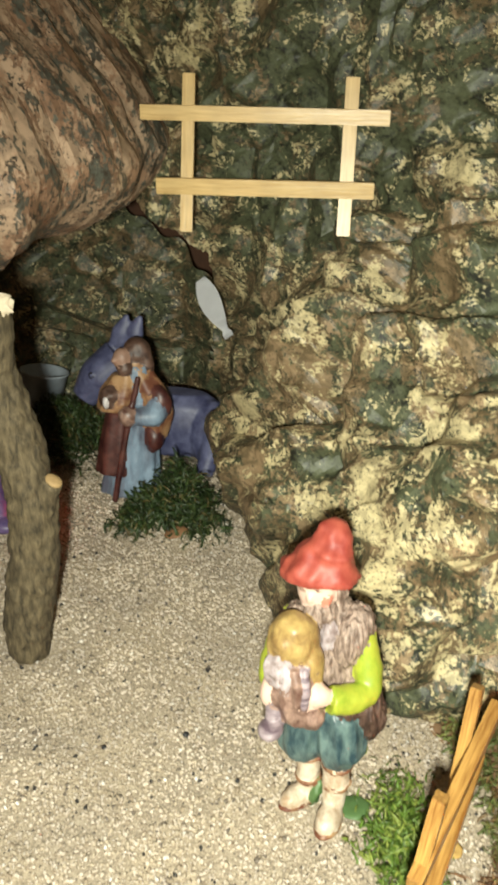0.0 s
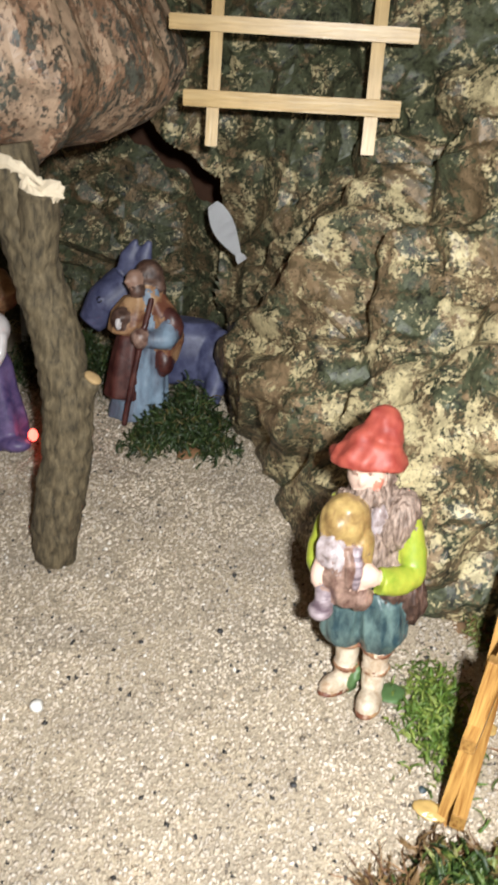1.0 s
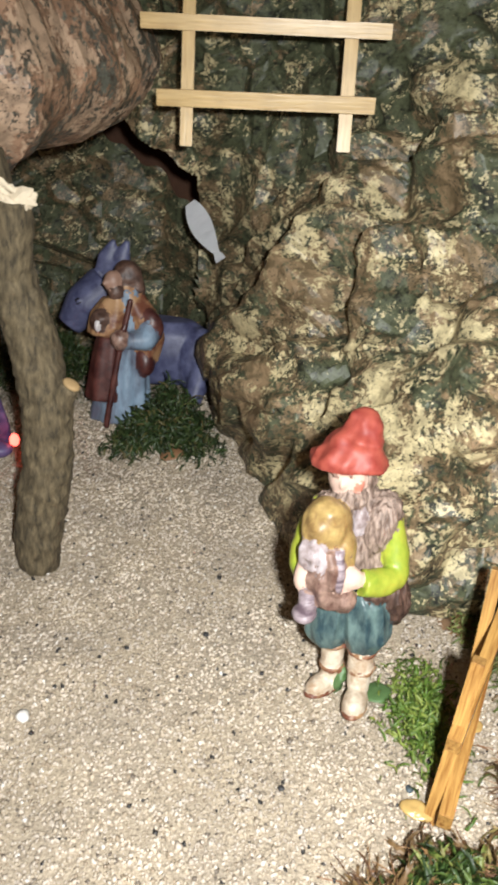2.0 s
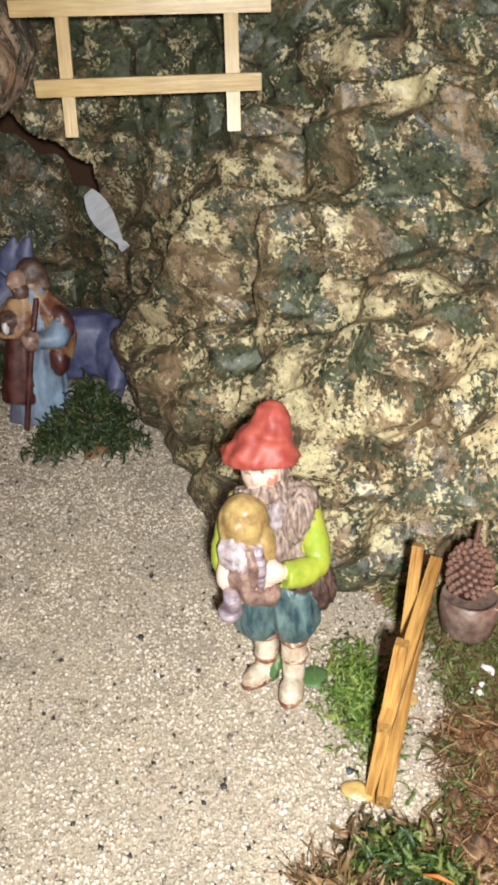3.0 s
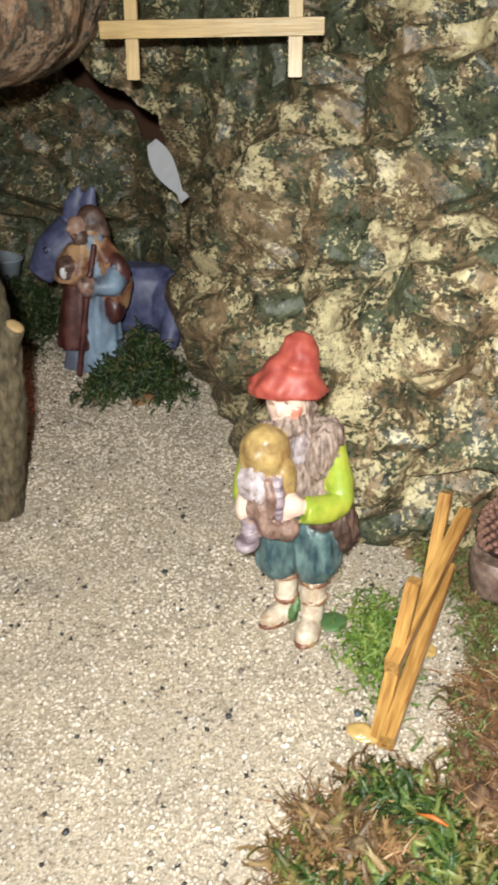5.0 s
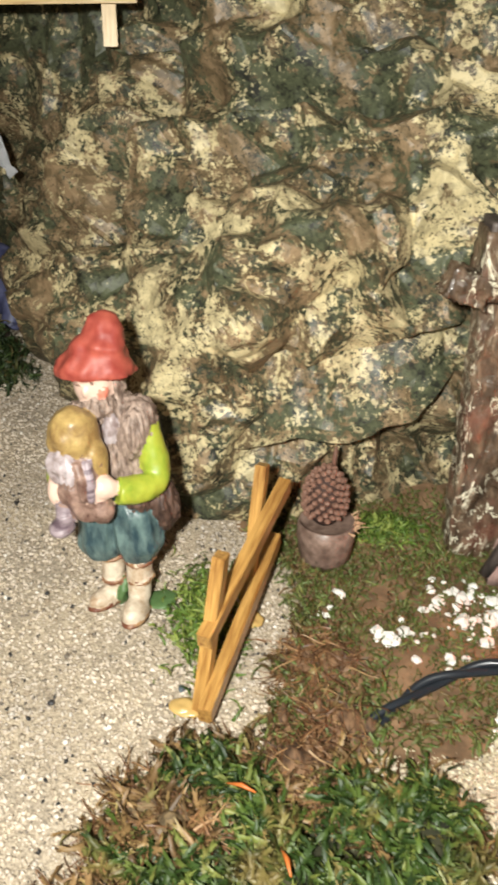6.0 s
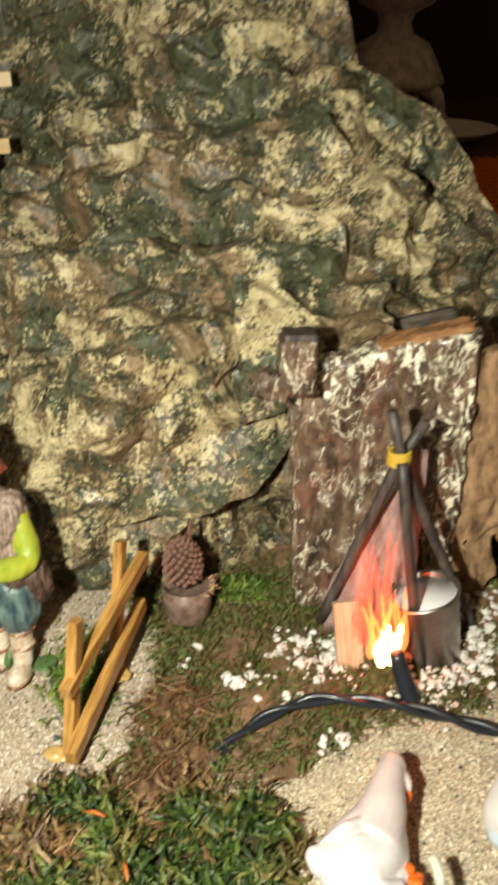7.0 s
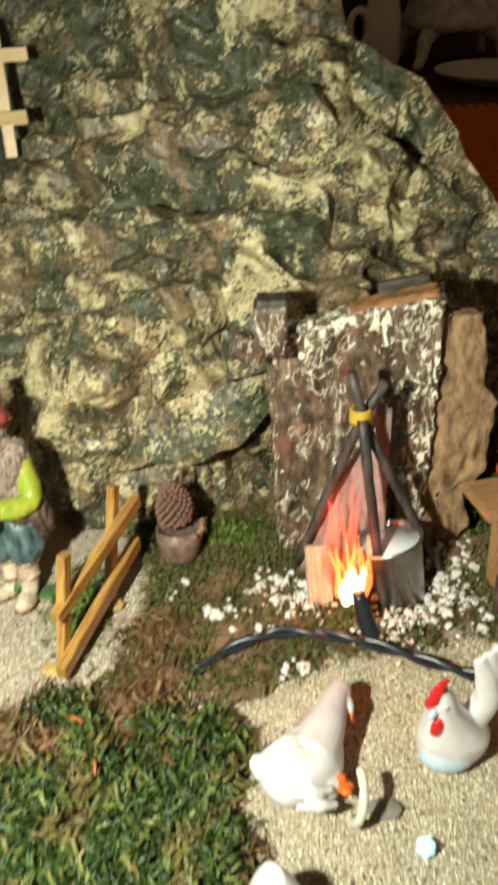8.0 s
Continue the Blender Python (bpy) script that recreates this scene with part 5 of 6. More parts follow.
    s.ball(P["brown"], (-0.001, -0.0045, 0.059), (0.0056, 0.0042, 0.0055))
    s.ball(P["violet"], (0.014, -0.010, 0.004), (0.008, 0.006, 0.004))
    s.finish("kneeling_figurine", pose(-0.149, 0.408, 0.0, -6, 0, 0), "kneeling figurine in violet robe and white veil", "figurine", "cave figures")

    s = Sculpt()
    s.ball(P["orange"], (0, 0, 0.030), (0.030, 0.016, 0.020), rough=0.001, freq=80)
    s.tube(P["orange"], [(0.020, 0, 0.040), (0.032, -0.006, 0.060), (0.036, -0.008, 0.066)], [0.014, 0.011, 0.010], sides=18)
    s.tube(P["orange"], [(0.034, -0.006, 0.067), (0.046, -0.014, 0.060)], [0.010, 0.007], sides=18)
    for x, y in ((-0.02, -0.008), (-0.02, 0.008), (0.018, -0.008), (0.018, 0.008)):
        s.tube(P["orange"], [(x, y, 0.022), (x, y, 0.0)], [0.006, 0.005], sides=12)
    s.finish("ox_figurine", pose(-0.196, 0.462, 0.0, 0, 0, 0), "tan-orange ox figurine behind the kneeling one", "figurine", "cave figures")


def lathe(bm, profile, sides=32):
    rings = []
    for r, z in profile:
        rings.append([bm.verts.new((r * math.cos(2 * math.pi * i / sides), r * math.sin(2 * math.pi * i / sides), z)) for i in range(sides)])
    for a, b in zip(rings, rings[1:]):
        for i in range(sides):
            j = (i + 1) % sides
            bm.faces.new((a[i], a[j], b[j], b[i]))
    bm.faces.new(rings[0][::-1])
    bm.faces.new(rings[-1])
    return bm


def cave_things():
    b = empty("bucket", pose(-0.161, 0.528, 0.001, -8, 6, 0), "small grey tin bucket on the cave moss", "bucket")
    bm = lathe(bmesh.new(), [(0.0105, 0), (0.0145, 0.030), (0.0152, 0.0305), (0.0152, 0.0315), (0.0140, 0.0315), (0.0102, 0.002), (0.0, 0.002)])
    part("body", bm, plain("grey_tin", (0.44, 0.50, 0.56), 0.35, 0.3, metal=0.2), b, smooth=True)
    # white paper tag on the rock
    bm = bmesh.new()
    n = 16
    left, right = [], []
    for i in range(n + 1):
        t = i / n
        w = 0.0070 * math.sin(math.pi * min(1, 0.10 + 0.92 * t)) ** 0.75 * (1 - 0.55 * t * t)
        w = max(w, 0.0012) + (0.0016 if t > 0.93 else 0)
        y = -0.0015 * math.sin(math.pi * t)
        left.append(bm.verts.new((-w, y, 0.036 * (0.5 - t))))
        right.append(bm.verts.new((w, y + 0.0006, 0.036 * (0.5 - t))))
    for i in range(n):
        bm.faces.new((left[i], left[i + 1], right[i + 1], right[i]))
    bmesh.ops.solidify(bm, geom=bm.faces[:], thickness=0.0005)
    tag = part("paper_tag", bm, plain("white_paper", (0.84, 0.85, 0.88), 0.55, 0.08), None, smooth=True)
    tag.matrix_world = pose(-0.0425, 0.478, 0.098, -28, -42, -8)
    tagged(tag, "white curved paper tag stuck on the rock", "paper tag")
    bm = bmesh.new()
    ball(bm, (0, 0, 0.002), (0.0062, 0.0040, 0.0012), (14, -10, 20), rough=0.0012, freq=250)
    leaf = part("dry_leaf", bm, plain("brown_leaf", (0.26, 0.13, 0.06), 0.7, 0.5), None, smooth=True)
    leaf.matrix_world = pose(-0.050, 0.410, 0.0005)
    tagged(leaf, "curled brown dry leaf on the sand", "leaf")
    l = empty("red_bulb", pose(-0.127, 0.402, 0.003), "tiny glowing red bulb lying beside the figure", "light bulb")
    bm = bmesh.new()
    ball(bm, (0, 0, 0.006), (0.0024, 0.0024, 0.0034))
    part("glass", bm, glow("red_bulb_glow", (1.0, 0.10, 0.07), 5.0), l, smooth=True)
    bm = bmesh.new()
    tube(bm, [(-0.008, 0.002, -0.002), (-0.003, 0.001, 0.002), (0, 0, 0.004)], [0.0018, 0.0018, 0.0020], 10)
    part("socket", bm, plain("red_socket", (0.30, 0.02, 0.02), 0.4, 0.2), l, smooth=True)


def pot_plant():
    p = empty("cone_pot", pose(0.0975, 0.2770, 0.001, -8, 0, 0) @ Matrix.Diagonal((0.94, 0.94, 0.93, 1)), "brown seed-cup pot holding a spiky seed cone", "pot")
    bm = lathe(bmesh.new(), [(0.0070, 0), (0.0098, 0.004), (0.0112, 0.012), (0.0110, 0.0185), (0.0102, 0.0190), (0.0098, 0.0160), (0.004, 0.0150)], 36)
    for v in bm.verts:
        v.co += v.co.normalized() * noise.noise(v.co * 300) * 0.0006
    part("cup", bm, two_tone("brown_seed_husk", (0.12, 0.075, 0.058), (0.28, 0.19, 0.15), 260, 0.35, 0.65, 0.4, 0.5), p, smooth=True)
    cone_mat = two_tone("red_brown_cone", (0.11, 0.050, 0.034), (0.31, 0.165, 0.115), 420, 0.3, 0.62, 0.65, 0.5)
    bm = bmesh.new()
    ball(bm, (-0.001, 0, 0.029), (0.0074, 0.0074, 0.0118), u=24, v=18)
    # core coloured near black for the shade in the pits between spikes
    cone = part("seed_cone", bm, plain("pit_shade_core", (0.045, 0.020, 0.014), 0.8, 0.4), p, smooth=True)
    sb = bmesh.new()
    tube(sb, [(0, 0, -0.0009), (0, 0, 0.0006), (0, 0.0004, 0.0014)], [0.0009, 0.0013, 0.0007], 7, squash=0.85)
    me = bpy.data.meshes.new("spike")
    sb.to_mesh(me)
    sb.free()
    me.materials.append(cone_mat)
    k = 0
    for i in range(165):
        z = 1 - 2 * (i + 0.5) / 165
        if z < -0.55:
            continue
        a = i * 2.399963
        r = math.sqrt(1 - z * z)
        n = Vector((math.cos(a) * r, math.sin(a) * r, z))
        at = Vector((-0.001 + n.x * 0.0078, n.y * 0.0078, 0.029 + n.z * 0.0122))
        ob = new("spike", me)
        ob.parent = cone
        ob.matrix_local = Matrix.Translation(at + Vector(noise.noise_vector(at * 900)) * 0.0005) @ Vector((n.x, n.y, n.z * 0.64)).to_track_quat("Z", "Y").to_matrix().to_4x4()
        k += 1
    bm = bmesh.new()
    tube(bm, [(0.002, 0.006, 0.034), (0.003, 0.007, 0.042), (0.0035, 0.0075, 0.0465)], [0.0013, 0.0010, 0.0007], 10, rough=0.0003)
    part("stalk", bm, plain("red_brown_stalk", (0.16, 0.075, 0.05), 0.7, 0.4), p, "thin red-brown stalk", smooth=True)
    rng = rand(17)
    bm = bmesh.new()
    for i in range(26):
        a = rng.uniform(-0.9, 0.5)
        q = Vector((0.0105 * math.cos(a), 0.0105 * math.sin(a), 0.018))
        tube(bm, [q, q + Vector((rng.uniform(0.001, 0.005), rng.normal(0, 0.0025), rng.uniform(-0.002, 0.003)))], [0.00030, 0.00015], 4)
    part("straw_fringe", bm, plain("pale_straw", (0.55, 0.34, 0.20), 0.6, 0.3), p, "pale frayed straw")


def bark_shelter():
    n = Nodes("varnished_bark")
    g = n.noise(170, 6, 0.65, 0.8, n.stretched((1, 1, 0.30), (0, 0.12, 0)))
    c = n.ramp(g, [(0.34, (0.026, 0.017, 0.011)), (0.5, (0.095, 0.060, 0.038)), (0.64, (0.21, 0.145, 0.095))])
    c = n.mix(n.ramp(n.noise(60, 3, 0.6), [(0.56, 0.0), (0.66, 0.4)]), c, (0.20, 0.07, 0.05))
    at = n.tree.nodes.new("ShaderNodeSeparateXYZ")
    n.link(n.coords, at.inputs[0])
    # the white crust lies thick along the top and one side, and in thin veins elsewhere
    thick = n.calc("MAXIMUM", n.ramp(n.calc("MULTIPLY", at.outputs[0], 4), [(0.755, 0.0), (0.80, 1.0)]), n.ramp(n.calc("MULTIPLY", at.outputs[2], 8), [(0.77, 0.0), (0.86, 1.0)]))
    thick = n.calc("MULTIPLY", thick, n.ramp(n.noise(70, 3, 0.6), [(0.36, 0.2), (0.50, 1.0)]))
    fl = n.noise(250, 5, 0.68, 1.0, n.stretched((1, 1, 0.6), (0, 0.25, 0)))
    flakes = n.ramp(n.calc("ADD", fl, n.calc("MULTIPLY", thick, 0.105)), [(0.628, 0.0), (0.640, 1.0)])
    veins = n.ramp(n.noise(75, 6, 0.66, 1.2, n.stretched((1, 1, 0.45), (0, 0.2, 0))), [(0.490, 0.0), (0.495, 1.0), (0.505, 1.0), (0.510, 0.0)])
    veins = n.mix(1.0, veins, n.ramp(n.noise(46, 3, 0.6), [(0.47, 0.0), (0.53, 1.0)]), "MULTIPLY")
    mask = n.mix(1.0, flakes, veins, "LIGHTEN")
    c = n.mix(mask, c, (0.74, 0.70, 0.54))
    n.bump(n.mix(0.5, g, n.noise(520, 3, 0.6)), 0.8, 0.0012)
    BARK_WALL = n.done(c, n.ramp(fl, [(0.4, 0.26), (0.6, 0.5)]), coat=0.35)
    cut = two_tone("orange_cut_wood", (0.20, 0.085, 0.035), (0.40, 0.20, 0.085), 300, 0.35, 0.65, 0.6, 0.4, (0.2, 1, 1))
    b = empty("bark_slab", pose(0, 0, 0), "upright varnished brown bark slab flecked with white", "bark slab")
    bm = bmesh.new()
    slab(bm, (0.072, 0.011, 0.134), pose(0.1750, 0.283, 0.062, -3, 0.5, -5), cuts=40, rough=0.0016, seed=4)
    for v in bm.verts:
        v.co.z += (0.22 * (v.co.x - 0.150) - 0.017) * step(0.03, 0.125, v.co.z)
        if v.co.x < 0.175:
            v.co.x += 0.0055 * (1 - v.co.z / 0.13) * (0.175 - v.co.x) / 0.035
        if v.co.y < 0.283:
            v.co.y -= 0.0022 * noise.noise(Vector((v.co.x * 210, 0, v.co.z * 60))) + 0.0008 * noise.noise(v.co * 420)
    part("bark", bm, BARK_WALL, b, smooth=True)
    bm = bmesh.new()
    slab(bm, (0.036, 0.010, 0.0030), pose(0.1920, 0.2852, 0.1218, -3, -12.4, -5), cuts=12, rough=0.0011, seed=6)
    part("cut_edge", bm, cut, b, "orange sawn upper edge", smooth=True)
    w = empty("wood_block", pose(0.1418, 0.2800, 0.1145, -4, 1, -4), "small dark bark block on the slab's corner", "wood block")
    bm = bmesh.new()
    slab(bm, (0.0130, 0.012, 0.021), Matrix.Identity(4), cuts=8, rough=0.0006, seed=8)
    part("block", bm, BARK_WALL, w, smooth=True)
    bm = bmesh.new()
    slab(bm, (0.013, 0.009, 0.0095), pose(-0.0090, -0.002, -0.0065, 0, 16, 0), cuts=8, rough=0.0012, seed=18)
    part("ledge", bm, BARK_WALL, w, smooth=True)
    bm = bmesh.new()
    slab(bm, (0.0122, 0.0112, 0.008), pose(0.0008, 0.0006, 0.0088), cuts=6, rough=0.0003, seed=9)
    part("top_face", bm, STICK_DARK, w, "dark weathered top", smooth=True)
    w = empty("wood_wedge", pose(0.2020, 0.3030, 0.1145, 6, -12, -6), "grey wedge of wood behind the slab's top", "wood wedge")
    bm = bmesh.new()
    slab(bm, (0.022, 0.018, 0.010), Matrix.Identity(4), cuts=6, rough=0.0006, seed=10)
    part("wedge", bm, two_tone("grey_wood", (0.06, 0.05, 0.04), (0.20, 0.17, 0.14), 300, 0.35, 0.65, 0.7, 0.4, (0.2, 1, 1)), w, smooth=True)

    c = empty("cork_bark", pose(0, 0, 0), "tan cork bark piece standing beside the slab", "cork bark")
    bm = bmesh.new()
    slab(bm, (0.034, 0.008, 0.116), pose(0.2135, 0.2815, 0.0560, -5, 1, 2), cuts=34, rough=0.0011, seed=12)
    for v in bm.verts:
        t = v.co.z / 0.115
        if v.co.x > 0.2165:
            v.co.x += float(np.interp(t, [0, 0.1, 0.25, 0.36, 0.66, 0.72, 0.85, 1], [-0.006, 0.002, -0.003, 0.006, 0.0075, 0.001, 0.0005, -0.003])) + 0.0011 * noise.noise(v.co * 230)
        if v.co.y < 0.2815:
            v.co.y -= 0.0028 * abs(noise.noise(Vector((v.co.x * 150, 3, v.co.z * 48)))) + 0.0012 * noise.noise(v.co * 330)
    part("bark", bm, two_tone("tan_cork", (0.10, 0.052, 0.025), (0.40, 0.245, 0.13), 230, 0.33, 0.60, 0.8, 0.9, (1, 1, 0.4)), c, smooth=True)


def camp_fire():
    f = empty("camp_fire", pose(0, 0, 0), "small model camp fire with glowing flames and upright wood", "fire")
    pink = two_tone("pink_grey_bark", (0.22, 0.135, 0.12), (0.50, 0.34, 0.30), 210, 0.34, 0.66, 0.5, 0.6, (1, 1, 0.3))
    bm = bmesh.new()
    slab(bm, (0.038, 0.003, 0.082), pose(0.1750, 0.2600, 0.045, -4, 6, -4), cuts=16, rough=0.0009, seed=20)
    for v in bm.verts:
        t = (v.co.z - 0.004) / 0.082
        lim = 0.1735 + 0.0145
        left = np.interp(t, [0, 0.25, 0.55, 0.8, 1.0], [0.151, 0.153, 0.165, 0.178, 0.183])
        u = (v.co.x - 0.1565) / 0.034
        v.co.x = left + np.clip(u, 0, 1) * (lim - left) + 0.0012 * noise.noise(v.co * 160)
    part("bark_plate", bm, pink, f, "pinkish grey flat bark plate", smooth=True)
    for a, b2, w in (((0.1580, 0.2380, 0.000), (0.1570, 0.2480, 0.028), 0.0105), ((0.163, 0.243, 0.0), (0.1615, 0.250, 0.022), 0.007)):
        strip("wood_chip", f, wood_material("firewood", (0.56, 0.44, 0.31), (0.40, 0.27, 0.17), 0.5), a, b2, w, 0.003)
    core, tongue, wisp = glow("white_hot_flame", (1.0, 0.86, 0.52), 2.6), glow("orange_flame", (1.0, 0.30, 0.10), 1.5, 0.38), glow("red_flame", (1.0, 0.16, 0.10), 1.0, 0.28)
    rng = rand(23)
    for mat, n, x0, x1, y, h0, h1, r0 in ((core, 8, 0.1672, 0.1748, 0.2310, 0.021, 0.029, 0.0026), (tongue, 12, 0.1640, 0.1765, 0.2340, 0.024, 0.044, 0.0018), (wisp, 11, 0.1605, 0.1745, 0.2420, 0.036, 0.064, 0.0015)):
        for i in range(n):
            x = x0 + (x1 - x0) * (i + rng.uniform(-0.3, 0.3)) / (n - 1)
            h, w = rng.uniform(h0, h1), r0 * rng.uniform(0.7, 1.2)
            yy = y + rng.uniform(-0.0015, 0.0015)
            q, r = resample([(x, yy, 0.010), (x + rng.normal(0, 0.0008), yy, 0.42 * h), (x + rng.normal(-0.0006, 0.0012), yy + 0.001, 0.65 * h), (x + rng.normal(-0.001, 0.0022), yy + 0.002, h)], [w * 0.6, w, w * 0.55, 0.0002], 18)
            bm = bmesh.new()
            tube(bm, q, r, 12, rough=0.0007, freq=380, seed=i)
            part("flame", bm, mat, f, smooth=True)
    bm = bmesh.new()
    q, r = resample([(0.1765, 0.217, 0.001), (0.1735, 0.222, 0.010), (0.1710, 0.226, 0.020)], [0.0040, 0.0036, 0.0026], 10)
    tube(bm, q, r, 16)
    part("bulb_socket", bm, CABLE, f, "black bulb socket", smooth=True)

    t = empty("tripod", pose(0, 0, 0), "tripod of three charred sticks tied with yellow cord", "tripod")
    for line in (((0.1500, 0.2580, 0.010), (0.1740, 0.2525, 0.0860), (0.1833, 0.2535, 0.1018)), ((0.2150, 0.2530, 0.001), (0.1746, 0.2495, 0.0870), (0.1695, 0.2505, 0.1085)), ((0.1850, 0.2340, 0.001), (0.1790, 0.2405, 0.045), (0.1735, 0.2465, 0.0895))):
        pts, _ = resample(line, [1] * 3, 11)
        bm = bmesh.new()
        tube(bm, pts, [0.0021] * 11, 12, rough=0.0005, freq=260)
        part("leg", bm, STICK_DARK, t, smooth=True)
    bm = bmesh.new()
    coil = [(0.1738 + 0.0037 * math.cos(a), 0.2508 + 0.0037 * math.sin(a), 0.0868 + 0.0011 * a / 6.28) for a in np.linspace(0, 31, 130)]
    tube(bm, coil, [0.0008] * 130, 6)
    part("cord", bm, plain("yellow_cord", (0.56, 0.36, 0.04), 0.7, 0.3), t, "yellow wound cord", smooth=True)

    b = empty("milk_bucket", pose(0.1940, 0.2415, 0.0014, -9, -13, 0), "shiny tin bucket filled with white milk", "bucket")
    bm = lathe(bmesh.new(), [(0.0092, 0), (0.0100, 0.0005), (0.0138, 0.0290), (0.0145, 0.0293), (0.0147, 0.0304), (0.0139, 0.0309), (0.0131, 0.0300), (0.0120, 0.020), (0.0, 0.020)], 40)
    part("tin", bm, METAL, b, smooth=True)
    bm = lathe(bmesh.new(), [(0.0, 0.0275), (0.0131, 0.0277), (0.0131, 0.0283), (0.0, 0.0285)], 32)
    part("milk", bm, plain("white_milk", (0.66, 0.67, 0.68), 0.25, 0.05, bump=0), b, "white milk filling", smooth=True)

    line = [(0.092, 0.199, -0.001), (0.099, 0.204, 0.002), (0.119, 0.2155, 0.006), (0.138, 0.2185, 0.0095), (0.152, 0.2150, 0.0105), (0.170, 0.2095, 0.0100), (0.187, 0.2030, 0.007), (0.203, 0.196, 0.005), (0.230, 0.184, 0.004), (0.27, 0.170, 0.003)]
    q, _ = resample(line, [1] * len(line), 150)
    c = empty("twisted_cable", pose(0, 0, 0), "black twisted two-strand lamp cable over the moss", "cable")
    for ph in (0, math.pi):
        pts = []
        for i, (p, a, bb) in enumerate(frame_along(q)):
            th = ph + i * 0.21
            pts.append(p + a * (0.00125 * math.cos(th)) + bb * (0.00125 * math.sin(th)))
        bm = bmesh.new()
        tube(bm, pts, [0.00135] * len(pts), 10)
        part("strand", bm, CABLE, c, smooth=True)


def white_stones():
    """White chips strewn round the fire, each one a stone of its own."""
    rng = rand(31)
    meshes = []
    for k in range(5):
        bm = bmesh.new()
        bmesh.ops.create_icosphere(bm, subdivisions=1, radius=1)
        for v in bm.verts:
            v.co *= 1 + 0.6 * noise.noise(v.co * 1.3 + Vector((k * 9, 0, 0)))
            v.co.z *= 0.55
        me = bpy.data.meshes.new("white_stone")
        bm.to_mesh(me)
        bm.free()
        me.materials.append(WHITE_CHIP)
        meshes.append(me)
    spots = [(0.0925, 0.249, 1, 0.0016), (0.0995, 0.257, 1, 0.0014), (0.111, 0.236, 9, 0.0045), (0.122, 0.238, 7, 0.0035), (0.139, 0.250, 30, 0.0080), (0.147, 0.238, 34, 0.0070), (0.127, 0.229, 8, 0.004),
             (0.184, 0.222, 44, 0.0080), (0.203, 0.228, 50, 0.0085), (0.217, 0.250, 52, 0.0085), (0.222, 0.268, 22, 0.007), (0.142, 0.207, 9, 0.005), (0.155, 0.256, 10, 0.0050), (0.220, 0.232, 22, 0.008)]
    for cx, cy, n, spread in spots:
        for _ in range(int(n * 0.75) if n > 1 else 3):
            ob = new("white_stone", meshes[rng.integers(5)])
            s = 0.0011 + 0.0019 * rng.uniform(0, 1) ** 1.4
            ob.matrix_world = pose(cx + rng.normal(0, spread * 0.95), cy + rng.normal(0, spread * 0.95), 0.0030 + rng.uniform(0, 0.0012), rng.uniform(-25, 25), rng.uniform(-25, 25), rng.uniform(0, 360)) @ Matrix.Diagonal((s, s * rng.uniform(0.7, 1.1), s, 1))
            tagged(ob, "small white stone chip lying on the moss", "stone", "white stones")


